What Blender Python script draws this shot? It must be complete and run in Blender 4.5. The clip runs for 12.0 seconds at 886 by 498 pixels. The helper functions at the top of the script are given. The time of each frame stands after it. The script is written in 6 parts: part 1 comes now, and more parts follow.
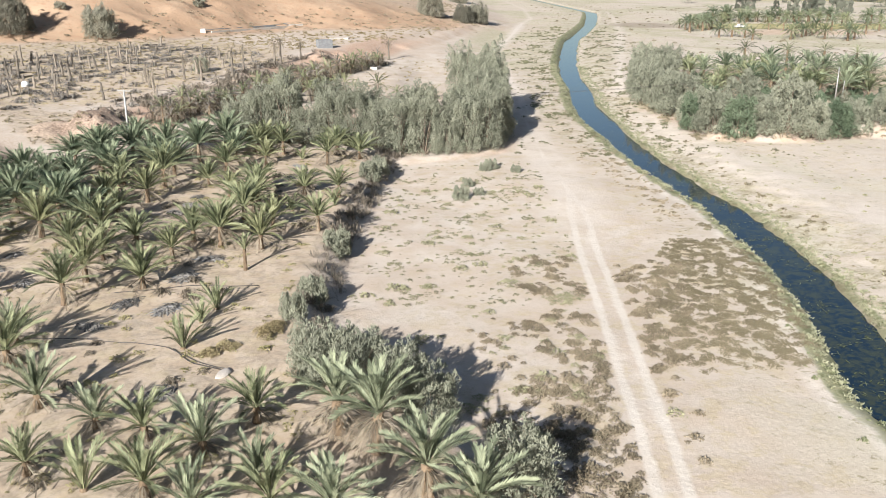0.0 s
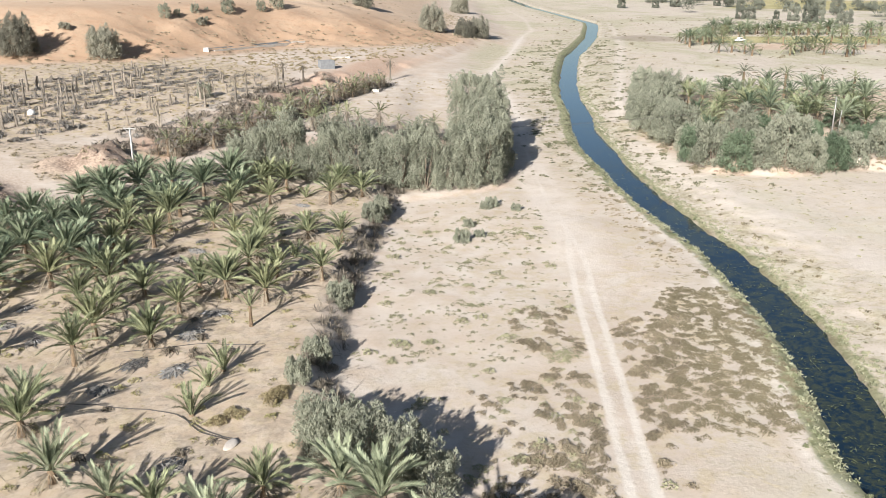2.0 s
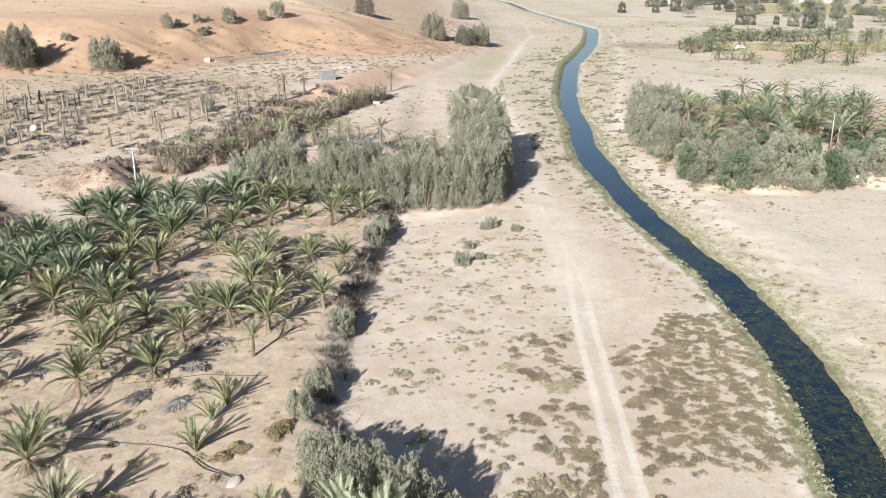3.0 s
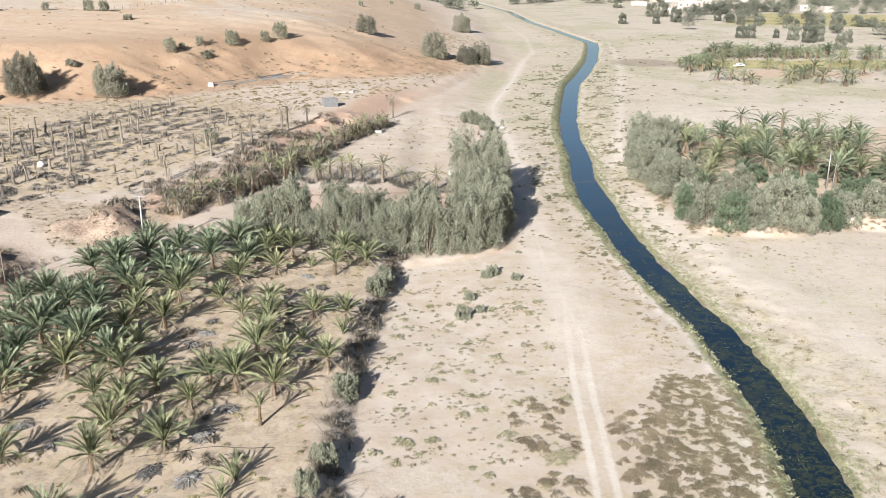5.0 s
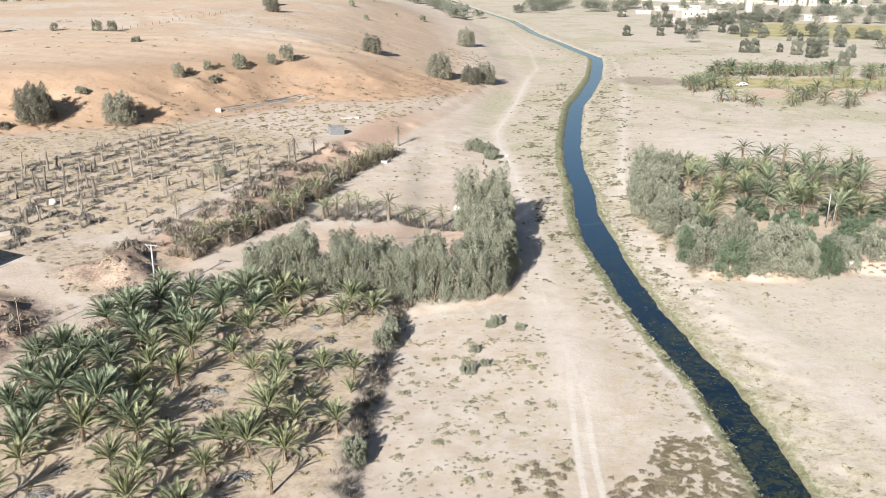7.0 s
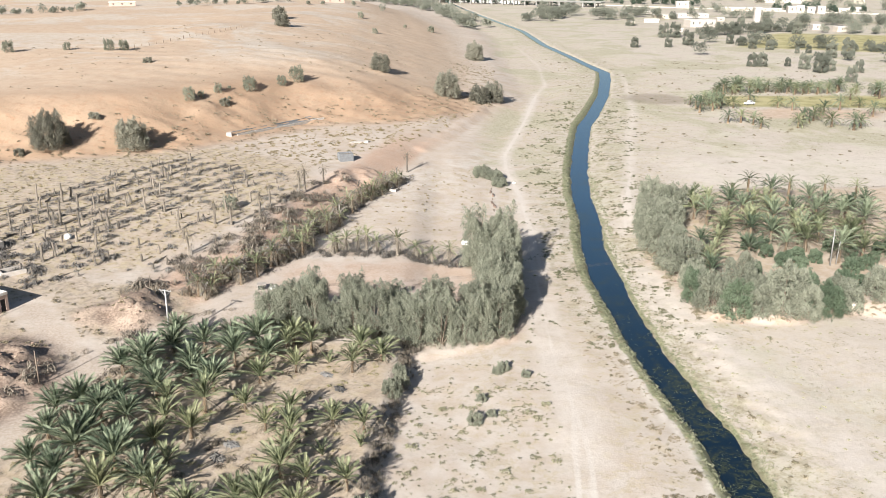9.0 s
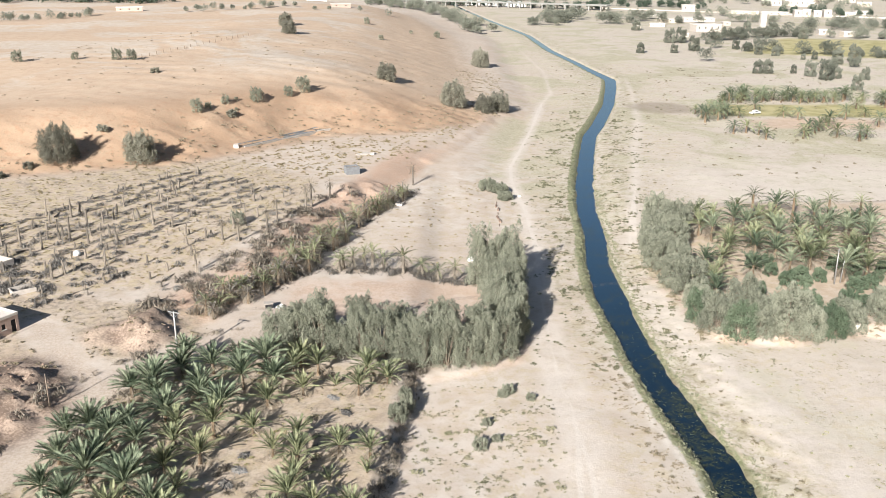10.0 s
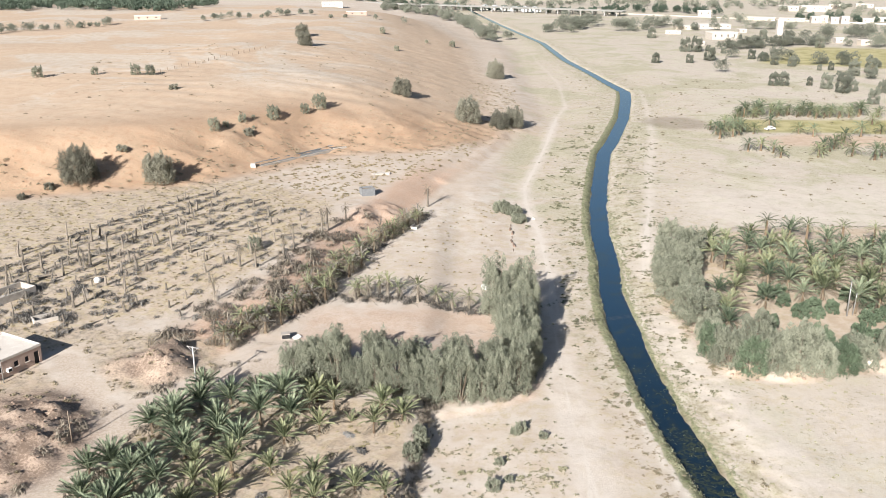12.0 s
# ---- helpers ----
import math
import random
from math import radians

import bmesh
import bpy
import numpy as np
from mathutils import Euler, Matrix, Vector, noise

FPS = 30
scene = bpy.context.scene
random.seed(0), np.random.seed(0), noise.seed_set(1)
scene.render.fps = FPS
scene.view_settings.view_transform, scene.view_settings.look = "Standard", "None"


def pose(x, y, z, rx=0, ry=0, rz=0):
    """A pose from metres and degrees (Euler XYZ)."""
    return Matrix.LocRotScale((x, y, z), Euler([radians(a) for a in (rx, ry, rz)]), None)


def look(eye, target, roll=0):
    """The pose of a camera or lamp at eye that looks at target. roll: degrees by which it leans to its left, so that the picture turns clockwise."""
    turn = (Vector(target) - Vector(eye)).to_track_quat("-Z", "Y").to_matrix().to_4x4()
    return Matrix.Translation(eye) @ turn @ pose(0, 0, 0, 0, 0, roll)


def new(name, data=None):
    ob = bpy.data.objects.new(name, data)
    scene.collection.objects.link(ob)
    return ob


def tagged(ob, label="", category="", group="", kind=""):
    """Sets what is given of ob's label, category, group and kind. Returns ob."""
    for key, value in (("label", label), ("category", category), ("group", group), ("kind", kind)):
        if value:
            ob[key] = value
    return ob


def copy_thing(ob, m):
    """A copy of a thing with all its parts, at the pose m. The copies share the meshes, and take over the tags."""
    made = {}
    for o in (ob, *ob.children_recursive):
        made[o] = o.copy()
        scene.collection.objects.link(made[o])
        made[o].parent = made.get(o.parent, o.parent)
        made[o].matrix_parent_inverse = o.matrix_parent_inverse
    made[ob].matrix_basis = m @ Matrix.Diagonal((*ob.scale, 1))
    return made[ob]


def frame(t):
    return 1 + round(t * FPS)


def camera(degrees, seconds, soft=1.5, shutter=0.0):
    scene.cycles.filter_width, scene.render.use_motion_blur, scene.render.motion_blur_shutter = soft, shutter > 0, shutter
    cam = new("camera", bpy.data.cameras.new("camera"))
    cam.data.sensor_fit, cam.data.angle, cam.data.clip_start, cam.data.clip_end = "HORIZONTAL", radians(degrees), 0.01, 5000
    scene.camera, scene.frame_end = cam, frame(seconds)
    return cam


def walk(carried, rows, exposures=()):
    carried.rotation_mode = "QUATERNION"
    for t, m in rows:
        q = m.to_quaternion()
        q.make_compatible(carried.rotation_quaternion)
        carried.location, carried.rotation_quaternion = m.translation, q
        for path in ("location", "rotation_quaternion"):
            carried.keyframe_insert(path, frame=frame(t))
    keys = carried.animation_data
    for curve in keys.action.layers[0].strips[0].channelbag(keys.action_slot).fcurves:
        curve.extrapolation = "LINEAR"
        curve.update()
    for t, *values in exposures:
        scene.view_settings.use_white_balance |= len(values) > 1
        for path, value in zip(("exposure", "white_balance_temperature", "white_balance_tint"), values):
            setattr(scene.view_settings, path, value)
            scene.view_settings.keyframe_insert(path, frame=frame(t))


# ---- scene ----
# A drone climbs straight up above a wadi, its camera held at one pitch.
cam = camera(53.29, 12.0, soft=0.6)
EYE, PITCH = 25.0, -18.4
# seconds, drift east, drift north, climb, yaw
ROWS = [
    (0.0, 0.000, 0.000, 0.000, 0.000),
    (0.5, -0.007, -0.007, 1.166, 0.013),
    (1.0, -0.008, -0.017, 2.349, 0.031),
    (1.5, -0.001, -0.042, 3.543, 0.055),
    (2.0, -0.000, -0.054, 4.778, 0.082),
    (2.5, 0.011, -0.057, 6.073, 0.105),
    (3.0, 0.025, -0.057, 7.398, 0.122),
    (5.0, -0.020, -0.019, 13.730, 0.196),
    (5.5, -0.020, -0.050, 15.406, 0.256),
    (6.0, -0.055, -0.088, 17.121, 0.328),
    (6.5, -0.124, -0.143, 18.832, 0.409),
    (7.0, -0.170, -0.203, 20.541, 0.485),
    (9.0, -0.191, -0.303, 27.168, 1.016),
    (9.5, -0.228, -0.314, 28.808, 1.197),
    (10.0, -0.257, -0.288, 30.469, 1.383),
    (10.5, -0.280, -0.230, 32.134, 1.586),
    (11.0, -0.275, -0.174, 33.706, 1.808),
    (11.5, -0.302, -0.183, 35.013, 2.069),
    (12.0, -0.328, -0.294, 36.000, 2.347),
]
walk(cam, [(t, pose(x, y, EYE + z, 90 + PITCH, 0, yaw)) for t, x, y, z, yaw in ROWS])

# ---- light: low afternoon sun from behind the drone, clear hazy sky ----------
SUN_ELEVATION, SUN_FROM = 25.0, (-0.383, -0.924)
sky = bpy.data.worlds.new("sky")
sky.use_nodes = True
scene.world = sky
air = sky.node_tree.nodes.new("ShaderNodeTexSky")
air.sky_type, air.sun_disc = "NISHITA", False
air.sun_elevation, air.sun_rotation = radians(SUN_ELEVATION), math.atan2(*SUN_FROM) % (2 * math.pi)
air.dust_density, air.altitude = 1.3, 600
sky.node_tree.nodes["Background"].inputs["Strength"].default_value = 0.042
sky.node_tree.links.new(air.outputs["Color"], sky.node_tree.nodes["Background"].inputs["Color"])
sun_lamp = bpy.data.lights.new("sun", "SUN")
sun_lamp.energy, sun_lamp.angle, sun_lamp.color = 5.0, radians(0.53), (1.0, 0.975, 0.94)
sun = new("sun", sun_lamp)
sun.matrix_world = look((0, 0, 0), (-SUN_FROM[0], -SUN_FROM[1], -math.tan(radians(SUN_ELEVATION))))
scene.view_settings.exposure = 1.09

# ---- the lie of the land -------------------------------------------------
def smooth(a, b, v):
    """0 below a, 1 above b, a soft step between."""
    s = np.clip((np.asarray(v, float) - a) / (b - a), 0, 1)
    return s * s * (3 - 2 * s)


def line_gap(x, y, pts):
    """Distance to a polyline, and the share of the way along it."""
    x, y = np.asarray(x, float), np.asarray(y, float)
    best, along = np.full(x.shape, 1e9), np.zeros(x.shape)
    lengths = [math.dist(p, q) for p, q in zip(pts, pts[1:])]
    total, run = sum(lengths), 0.0
    for (ax, ay), (bx, by), ln in zip(pts, pts[1:], lengths):
        s = np.clip(((x - ax) * (bx - ax) + (y - ay) * (by - ay)) / (ln * ln), 0, 1)
        d = np.hypot(x - ax - s * (bx - ax), y - ay - s * (by - ay))
        along = np.where(d < best, (run + s * ln) / total, along)
        best = np.minimum(d, best)
        run += ln
    return best, along


def inside(x, y, pts):
    """Signed distance to a closed polygon, plus inside."""
    x, y = np.asarray(x, float), np.asarray(y, float)
    d, _ = line_gap(x, y, [*pts, pts[0]])
    odd = np.zeros(x.shape, bool)
    for (ax, ay), (bx, by) in zip(pts, [*pts[1:], pts[0]]):
        if ay != by:
            odd ^= ((ay > y) != (by > y)) & (x < (bx - ax) * (y - ay) / (by - ay) + ax)
    return np.where(odd, d, -d)


def waves(x, y, size, seed):
    """Cheap rolling unevenness between -1 and 1."""
    rng = np.random.RandomState(seed)
    out = 0
    for _ in range(6):
        a, p, k = rng.rand() * 6.28, rng.rand() * 6.28, (0.6 + rng.rand()) * 6.28 / size
        out = out + np.sin((x * math.cos(a) + y * math.sin(a)) * k + p)
    return out / 4


# stream (centre line), edge of the raised left bank, upper terrace, dune foot, right-hand terrace
STREAM = [(36, -200), (30, 0), (27.4, 48), (29.4, 60), (30.3, 69), (30.0, 88), (28.5, 98), (26.7, 113), (25.6, 130), (25.3, 146),
          (25.5, 160), (27.4, 177), (28.2, 197), (30.8, 222), (35.5, 254), (40.7, 286), (46.2, 306), (57, 352), (64.9, 397),
          (68.2, 421), (64.9, 445), (60, 490), (52, 553), (45.7, 661), (18, 840), (-9.5, 1044), (-60, 1500)]
BANK = [(14, -200), (10, 28), (2.7, 38.6), (-5, 49.4), (-8.7, 56), (-9.2, 68), (-8.2, 90), (-6.2, 108), (2, 110.5), (8, 115), (11, 130),
        (9.5, 150), (8, 180), (8, 205), (5, 225), (10, 275), (22, 330), (20, 600), (-20, 900), (-80, 1500), (-1500, 1500), (-1500, -200)]
TERRACE = [(-90, 20), (-54, 82), (-51, 104), (-41, 121), (-37, 132), (-29.5, 145), (-27.5, 163), (-25.7, 175), (-20, 192), (-15, 212),
           (-8, 240), (2, 270), (12, 310), (8, 600), (-40, 900), (-120, 1500), (-1500, 1500), (-1500, 20)]
DUNE = [(-1500, 100), (-220, 170), (-114, 196), (-74, 213), (-58, 233), (-42, 255), (-14, 266), (1, 286), (14, 312), (13, 400), (2, 600),
        (-40, 800), (-160, 1000), (-1500, 1200)]
RIGHT = [(36.5, 123), (47, 121.5), (60, 126), (90, 118), (300, 60), (400, 200), (150, 205), (60, 200), (41, 185), (34.5, 150), (36, 135)]


def stream_width(y):
    return 4.3 + 0.9 * np.exp(-((y - 143) / 9.0) ** 2) - 1.2 * smooth(420, 470, y)


def height(x, y):
    """Height of the ground."""
    x, y = np.asarray(x, float), np.asarray(y, float)
    bank, terrace, dune, right = inside(x, y, BANK), inside(x, y, TERRACE), inside(x, y, DUNE), inside(x, y, RIGHT)
    z = 0.3 + 0.10 * waves(x, y, 26, 3) + 0.05 * waves(x, y, 7, 4)
    ragged = bank + 0.5 * waves(x, y, 5, 21) + 0.25 * waves(x, y, 1.9, 22)
    step = 1.35 - 1.05 * smooth(-10, -4, x) * smooth(99, 106, y) * smooth(260, 160, y)
    z = z + step * (smooth(-0.7, 1.3, ragged) * smooth(121, 114, y) + smooth(-5, 9, bank) * smooth(114, 121, y))
    rise = 1.2 + 1.4 * smooth(110, 200, y)
    z = z + rise * smooth(-1.5 - 18 * smooth(270, 325, y), 9.0 + 26 * smooth(270, 325, y), terrace) + 0.03 * np.clip(terrace - 9, 0, 90)
    z = z + (3.8 + 6.2 * smooth(40, -80, x) + 1.0 * waves(x, y, 110, 8) * smooth(10, 60, dune)) * smooth(-1 - 14 * smooth(270, 325, y), 30 + 40 * smooth(265, 330, y), dune + 1.5 * waves(x, y, 18, 23)) * smooth(1100, 700, y)
    face = smooth(-6, 2, dune) * smooth(30, 14, dune) * smooth(420, 330, y)
    z = z + (0.26 * waves(x, y, 7, 24) + 0.20 * np.abs(waves(x, y, 3.6, 28))) * face + 0.12 * waves(x, y, 14, 29) * smooth(20, 40, dune)
    z = z + 0.045 * np.clip(dune - 15, 0, 110) * smooth(1100, 600, y)
    z = z + 1.2 * smooth(-1.5, 3.0, right + 0.9 * waves(x, y, 6, 25) + 0.4 * waves(x, y, 2.2, 26))
    gap, _ = line_gap(x, y, STREAM)
    edge = gap - stream_width(y) / 2 + (0.22 * waves(x, y, 7, 31) + 0.16 * waves(x, y, 2.6, 32)) * smooth(330, 250, y)
    flat_side = (x > np.interp(y, [p[1] for p in STREAM], [p[0] for p in STREAM])) * smooth(330, 200, y)
    far = 0.62 * smooth(330, 450, y)
    steep = -1.5 + far + 1.9 * smooth(-0.9, 1.5 + 1.5 * far, edge) + 3.0 * smooth(1.5, 9, edge)
    shallow = -1.5 + 1.05 * smooth(-0.9, 0.5, edge) + 0.9 * smooth(0.3, 10, edge + 0.8 * waves(x, y, 4, 30))
    z = np.minimum(z, steep + (shallow - steep) * flat_side + 60 * smooth(9, 30, edge))
    # heaps of rubble beside the dirt road
    for cx, cy, rx, ry, top in ((-58.5, 97.0, 9.8, 12.5, 1.7), (-47.0, 119.0, 5.0, 6.8, 2.2), (-52.5, 117, 3.4, 4.5, 0.8), (-27, 196, 4, 9, 0.9), (-21, 201, 5, 8, 0.8)):
        d = np.hypot((x - cx) / rx, (y - cy) / ry)
        z = z + top * smooth(1.0, 0.25, d + 0.10 * waves(x, y, 5, 13)) * (1 + 0.34 * waves(x, y, 4.0, 11) + 0.34 * waves(x, y, 2.2, 12))
    ridge, _ = line_gap(x, y, [(-10, 236), (-4.7, 251), (2, 277), (8, 297)])
    z = z + 0.5 * smooth(3.2, 0.2, ridge + 0.5 * waves(x, y, 5, 27))
    return z

# ---- materials ------------------------------------------------------------
class Nodes:
    """A small helper to write node materials."""

    def __init__(self, name):
        self.mat = bpy.data.materials.new(name)
        self.mat.use_nodes = True
        self.tree = self.mat.node_tree
        self.bsdf = self.tree.nodes["Principled BSDF"]
        self.bsdf.inputs["Specular IOR Level"].default_value = 0.25
        self.place = self.add("ShaderNodeNewGeometry").outputs["Position"]
        self.random = self.add("ShaderNodeObjectInfo").outputs["Random"]

    def add(self, kind, **sets):
        n = self.tree.nodes.new(kind)
        for k, v in sets.items():
            if k == "operation":
                n.operation = v
            elif k == "blend":
                n.data_type, n.blend_type = "RGBA", v
        return n

    def put(self, socket, value):
        if isinstance(value, bpy.types.NodeSocket):
            self.tree.links.new(value, socket)
        elif isinstance(value, (tuple, list)):
            socket.default_value = (*value, 1) if len(socket.default_value) == 4 and len(value) == 3 else value
        else:
            socket.default_value = value

    def noise(self, scale, detail=3, rough=0.55, at=None, warp=0.0):
        n = self.add("ShaderNodeTexNoise")
        self.put(n.inputs["Vector"], at or self.place)
        for k, v in (("Scale", scale), ("Detail", detail), ("Roughness", rough), ("Distortion", warp)):
            n.inputs[k].default_value = v
        return n.outputs["Fac"]

    def calc(self, op, a, b=0.0, c=0.0):
        n = self.add("ShaderNodeMath", operation=op)
        for s, v in zip(n.inputs, (a, b, c)):
            self.put(s, v)
        return n.outputs[0]

    def ramp(self, v, a, b, to_a=0.0, to_b=1.0):
        n = self.add("ShaderNodeMapRange")
        n.interpolation_type = "SMOOTHSTEP"
        for k, w in (("Value", v), ("From Min", a), ("From Max", b), ("To Min", to_a), ("To Max", to_b)):
            self.put(n.inputs[k], w)
        return n.outputs["Result"]

    def mix(self, fac, a, b, blend="MIX"):
        n = self.add("ShaderNodeMix", blend=blend)
        self.put(n.inputs[0], fac)
        self.put(n.inputs[6], a)
        self.put(n.inputs[7], b)
        return n.outputs[2]

    def attr(self, name):
        n = self.add("ShaderNodeAttribute")
        n.attribute_name = name
        return n.outputs["Fac"]

    def bump(self, h, strength=0.5, distance=0.1):
        n = self.add("ShaderNodeBump")
        self.put(n.inputs["Height"], h)
        n.inputs["Strength"].default_value, n.inputs["Distance"].default_value = strength, distance
        self.put(self.bsdf.inputs["Normal"], n.outputs["Normal"])

    def done(self, colour, rough=0.9, metal=0.0):
        self.put(self.bsdf.inputs["Base Color"], colour)
        self.put(self.bsdf.inputs["Roughness"], rough)
        self.bsdf.inputs["Metallic"].default_value = metal
        return self.mat


def plain(name, dark, light, scale=3.0, rough=0.9, bump=0.0, metal=0.0, own=0.25):
    """Two tones, mottled at two sizes, and a shift from object to object."""
    n = Nodes(name)
    f = n.calc("ADD", n.calc("MULTIPLY", n.noise(scale, 4), 0.65), n.calc("MULTIPLY", n.noise(scale * 9, 2), 0.35))
    f = n.calc("ADD", f, n.calc("MULTIPLY", n.calc("SUBTRACT", n.random, 0.5), own))
    c = n.mix(n.ramp(f, 0.3, 0.72), dark, light)
    if bump:
        n.bump(n.noise(scale * 4, 4), bump, 0.08)
    return n.done(c, rough, metal)


def foliage(name, dark, light, scale=1.2, thin=0.2, own=0.5, speck=0.26):
    """Leaves: two greens in drifts, and some light through the blade."""
    n = Nodes(name)
    f = n.calc("ADD", n.noise(scale, 3), n.calc("MULTIPLY", n.calc("SUBTRACT", n.random, 0.5), own))
    isle = n.add("ShaderNodeNewGeometry").outputs["Random Per Island"]
    f = n.calc("ADD", f, n.calc("MULTIPLY", n.calc("SUBTRACT", isle, 0.5), speck))
    c = n.mix(n.ramp(f, 0.2, 0.8), dark, light)
    n.done(c, 0.62)
    through_leaf = n.add("ShaderNodeBsdfTranslucent")
    n.put(through_leaf.inputs["Color"], n.mix(0.5, c, light))
    both = n.add("ShaderNodeMixShader")
    both.inputs[0].default_value = thin
    n.tree.links.new(n.bsdf.outputs[0], both.inputs[1])
    n.tree.links.new(through_leaf.outputs[0], both.inputs[2])
    n.tree.links.new(both.outputs[0], n.tree.nodes["Material Output"].inputs["Surface"])
    return n.mat


def ground_material():
    n = Nodes("desert_ground")
    broad, mid, fine = n.noise(0.035, 3, warp=0.4), n.noise(0.33, 4), n.noise(3.2, 4)
    grain, patchy, fleck = n.noise(17, 2), n.noise(0.075, 5, 0.62, warp=0.9), n.noise(1.25, 6, 0.74, warp=0.4)
    sand = n.mix(n.ramp(broad, 0.35, 0.65), (0.515, 0.435, 0.365), (0.58, 0.515, 0.45))
    sand = n.mix(n.ramp(mid, 0.36, 0.7), sand, (0.49, 0.40, 0.32))
    pale = n.mix(n.ramp(mid, 0.36, 0.7), (0.535, 0.468, 0.398), (0.49, 0.418, 0.345))
    sand = n.mix(n.attr("east"), sand, n.mix(n.ramp(patchy, 0.48, 0.62), pale, (0.52, 0.47, 0.375)))
    # dune sand, with pale crusted flats on top
    dune = n.mix(n.ramp(n.noise(0.06, 3), 0.35, 0.65), (0.385, 0.258, 0.170), (0.425, 0.298, 0.203))
    dune = n.mix(n.ramp(n.noise(0.5, 5, 0.65), 0.5, 0.68), dune, (0.375, 0.235, 0.15))
    dune = n.mix(n.attr("pale"), dune, n.mix(n.ramp(mid, 0.4, 0.65), (0.525, 0.398, 0.29), (0.49, 0.357, 0.255)))
    dune = n.mix(n.calc("MULTIPLY", n.attr("crust"), n.ramp(n.noise(0.02, 5, 0.6, warp=0.8), 0.47, 0.57)), dune, n.mix(n.ramp(mid, 0.4, 0.6), (0.55, 0.47, 0.39), (0.505, 0.41, 0.32)))
    c = n.mix(n.attr("dune"), sand, dune)
    # red earth of heaps and field
    red = n.mix(n.ramp(fine, 0.35, 0.65), (0.44, 0.29, 0.205), (0.56, 0.41, 0.315))
    c = n.mix(n.calc("MULTIPLY", n.attr("red"), n.ramp(mid, 0.2, 0.55, 0.55, 1.0)), c, red)
    # warm soil under the palms
    c = n.mix(n.attr("soil"), c, n.mix(n.ramp(n.noise(0.5, 5, 0.65), 0.38, 0.62), (0.455, 0.345, 0.245), (0.545, 0.445, 0.345)))
    # charred and strewn ground
    c = n.mix(n.calc("MULTIPLY", n.attr("burn"), 0.5), c, (0.42, 0.34, 0.26))
    litter = n.ramp(n.noise(0.9, 6, 0.74, warp=0.5), 0.44, 0.60)
    c = n.mix(n.calc("MULTIPLY", n.attr("burn"), litter), c, n.mix(n.ramp(fine, 0.4, 0.6), (0.14, 0.125, 0.105), (0.30, 0.255, 0.20)))
    # dry straw and thin scrub
    straw = n.ramp(n.noise(0.55, 5, 0.68, warp=0.3), 0.47, 0.62)
    c = n.mix(n.calc("MULTIPLY", n.attr("straw"), straw), c, n.mix(n.ramp(fine, 0.35, 0.65), (0.41, 0.33, 0.20), (0.50, 0.415, 0.275)))
    scrub = n.ramp(n.noise(0.36, 7, 0.80, warp=0.3), 0.45, 0.60)
    c = n.mix(n.calc("MULTIPLY", n.attr("scrub"), scrub), c, n.mix(n.ramp(fleck, 0.40, 0.60), (0.285, 0.25, 0.165), (0.45, 0.40, 0.29)))
    flat = n.calc("MULTIPLY", n.attr("flat"), n.ramp(n.noise(0.028, 6, 0.66, warp=0.6), 0.47, 0.60))
    c = n.mix(n.calc("MINIMUM", flat, 0.9), c, n.mix(n.ramp(fleck, 0.36, 0.62), (0.33, 0.305, 0.20), (0.50, 0.45, 0.34)))
    # matted low plants
    mat = n.ramp(n.calc("ADD", n.attr("mat"), n.calc("MULTIPLY", n.calc("SUBTRACT", fleck, 0.5), 1.6)), 0.46, 0.66)
    c = n.mix(n.calc("MULTIPLY", mat, 0.6), c, n.mix(n.ramp(fine, 0.35, 0.65), (0.28, 0.235, 0.165), (0.40, 0.335, 0.245)))
    # loose flecks of dry plants
    dots = n.calc("MULTIPLY", n.ramp(fleck, 0.555, 0.62), n.ramp(n.noise(0.16, 4, 0.6), 0.40, 0.58))
    c = n.mix(n.calc("MULTIPLY", n.attr("fleck"), dots), c, n.mix(n.ramp(fine, 0.35, 0.65), (0.20, 0.175, 0.11), (0.33, 0.285, 0.185)))
    # green fringe along the water
    edge = n.ramp(n.calc("ADD", n.attr("fringe"), n.calc("MULTIPLY", n.calc("SUBTRACT", n.noise(0.7, 5, 0.7), 0.5), 1.1)), 0.35, 0.7)
    c = n.mix(edge, c, n.mix(n.ramp(fleck, 0.35, 0.65), (0.15, 0.165, 0.085), (0.33, 0.315, 0.20)))
    # worn tracks: wheel ruts of pale dust
    rut = n.calc("ABSOLUTE", n.calc("SUBTRACT", n.calc("ABSOLUTE", n.attr("track")), 0.78))
    rut = n.ramp(n.calc("ADD", rut, n.calc("MULTIPLY", n.calc("SUBTRACT", n.noise(1.3, 4), 0.5), 0.45)), 0.15, 0.46, 1.0, 0.0)
    c = n.mix(n.calc("MULTIPLY", rut, 0.8), c, n.mix(fine, (0.60, 0.54, 0.47), (0.68, 0.625, 0.56)))
    dust = n.calc("MULTIPLY", n.attr("dust"), n.ramp(n.noise(0.25, 5, 0.65, warp=0.5), 0.25, 0.6))
    c = n.mix(n.calc("MULTIPLY", dust, 0.9), c, (0.60, 0.53, 0.462))
    c = n.mix(n.calc("MULTIPLY", n.attr("path"), n.ramp(fleck, 0.35, 0.6, 1.0, 0.35)), c, (0.66, 0.60, 0.53))
    c = n.mix(n.calc("MULTIPLY", n.attr("lane"), n.ramp(mid, 0.2, 0.6, 0.6, 1.0)), c, n.mix(n.ramp(fine, 0.3, 0.7), (0.43, 0.345, 0.275), (0.53, 0.45, 0.375)))
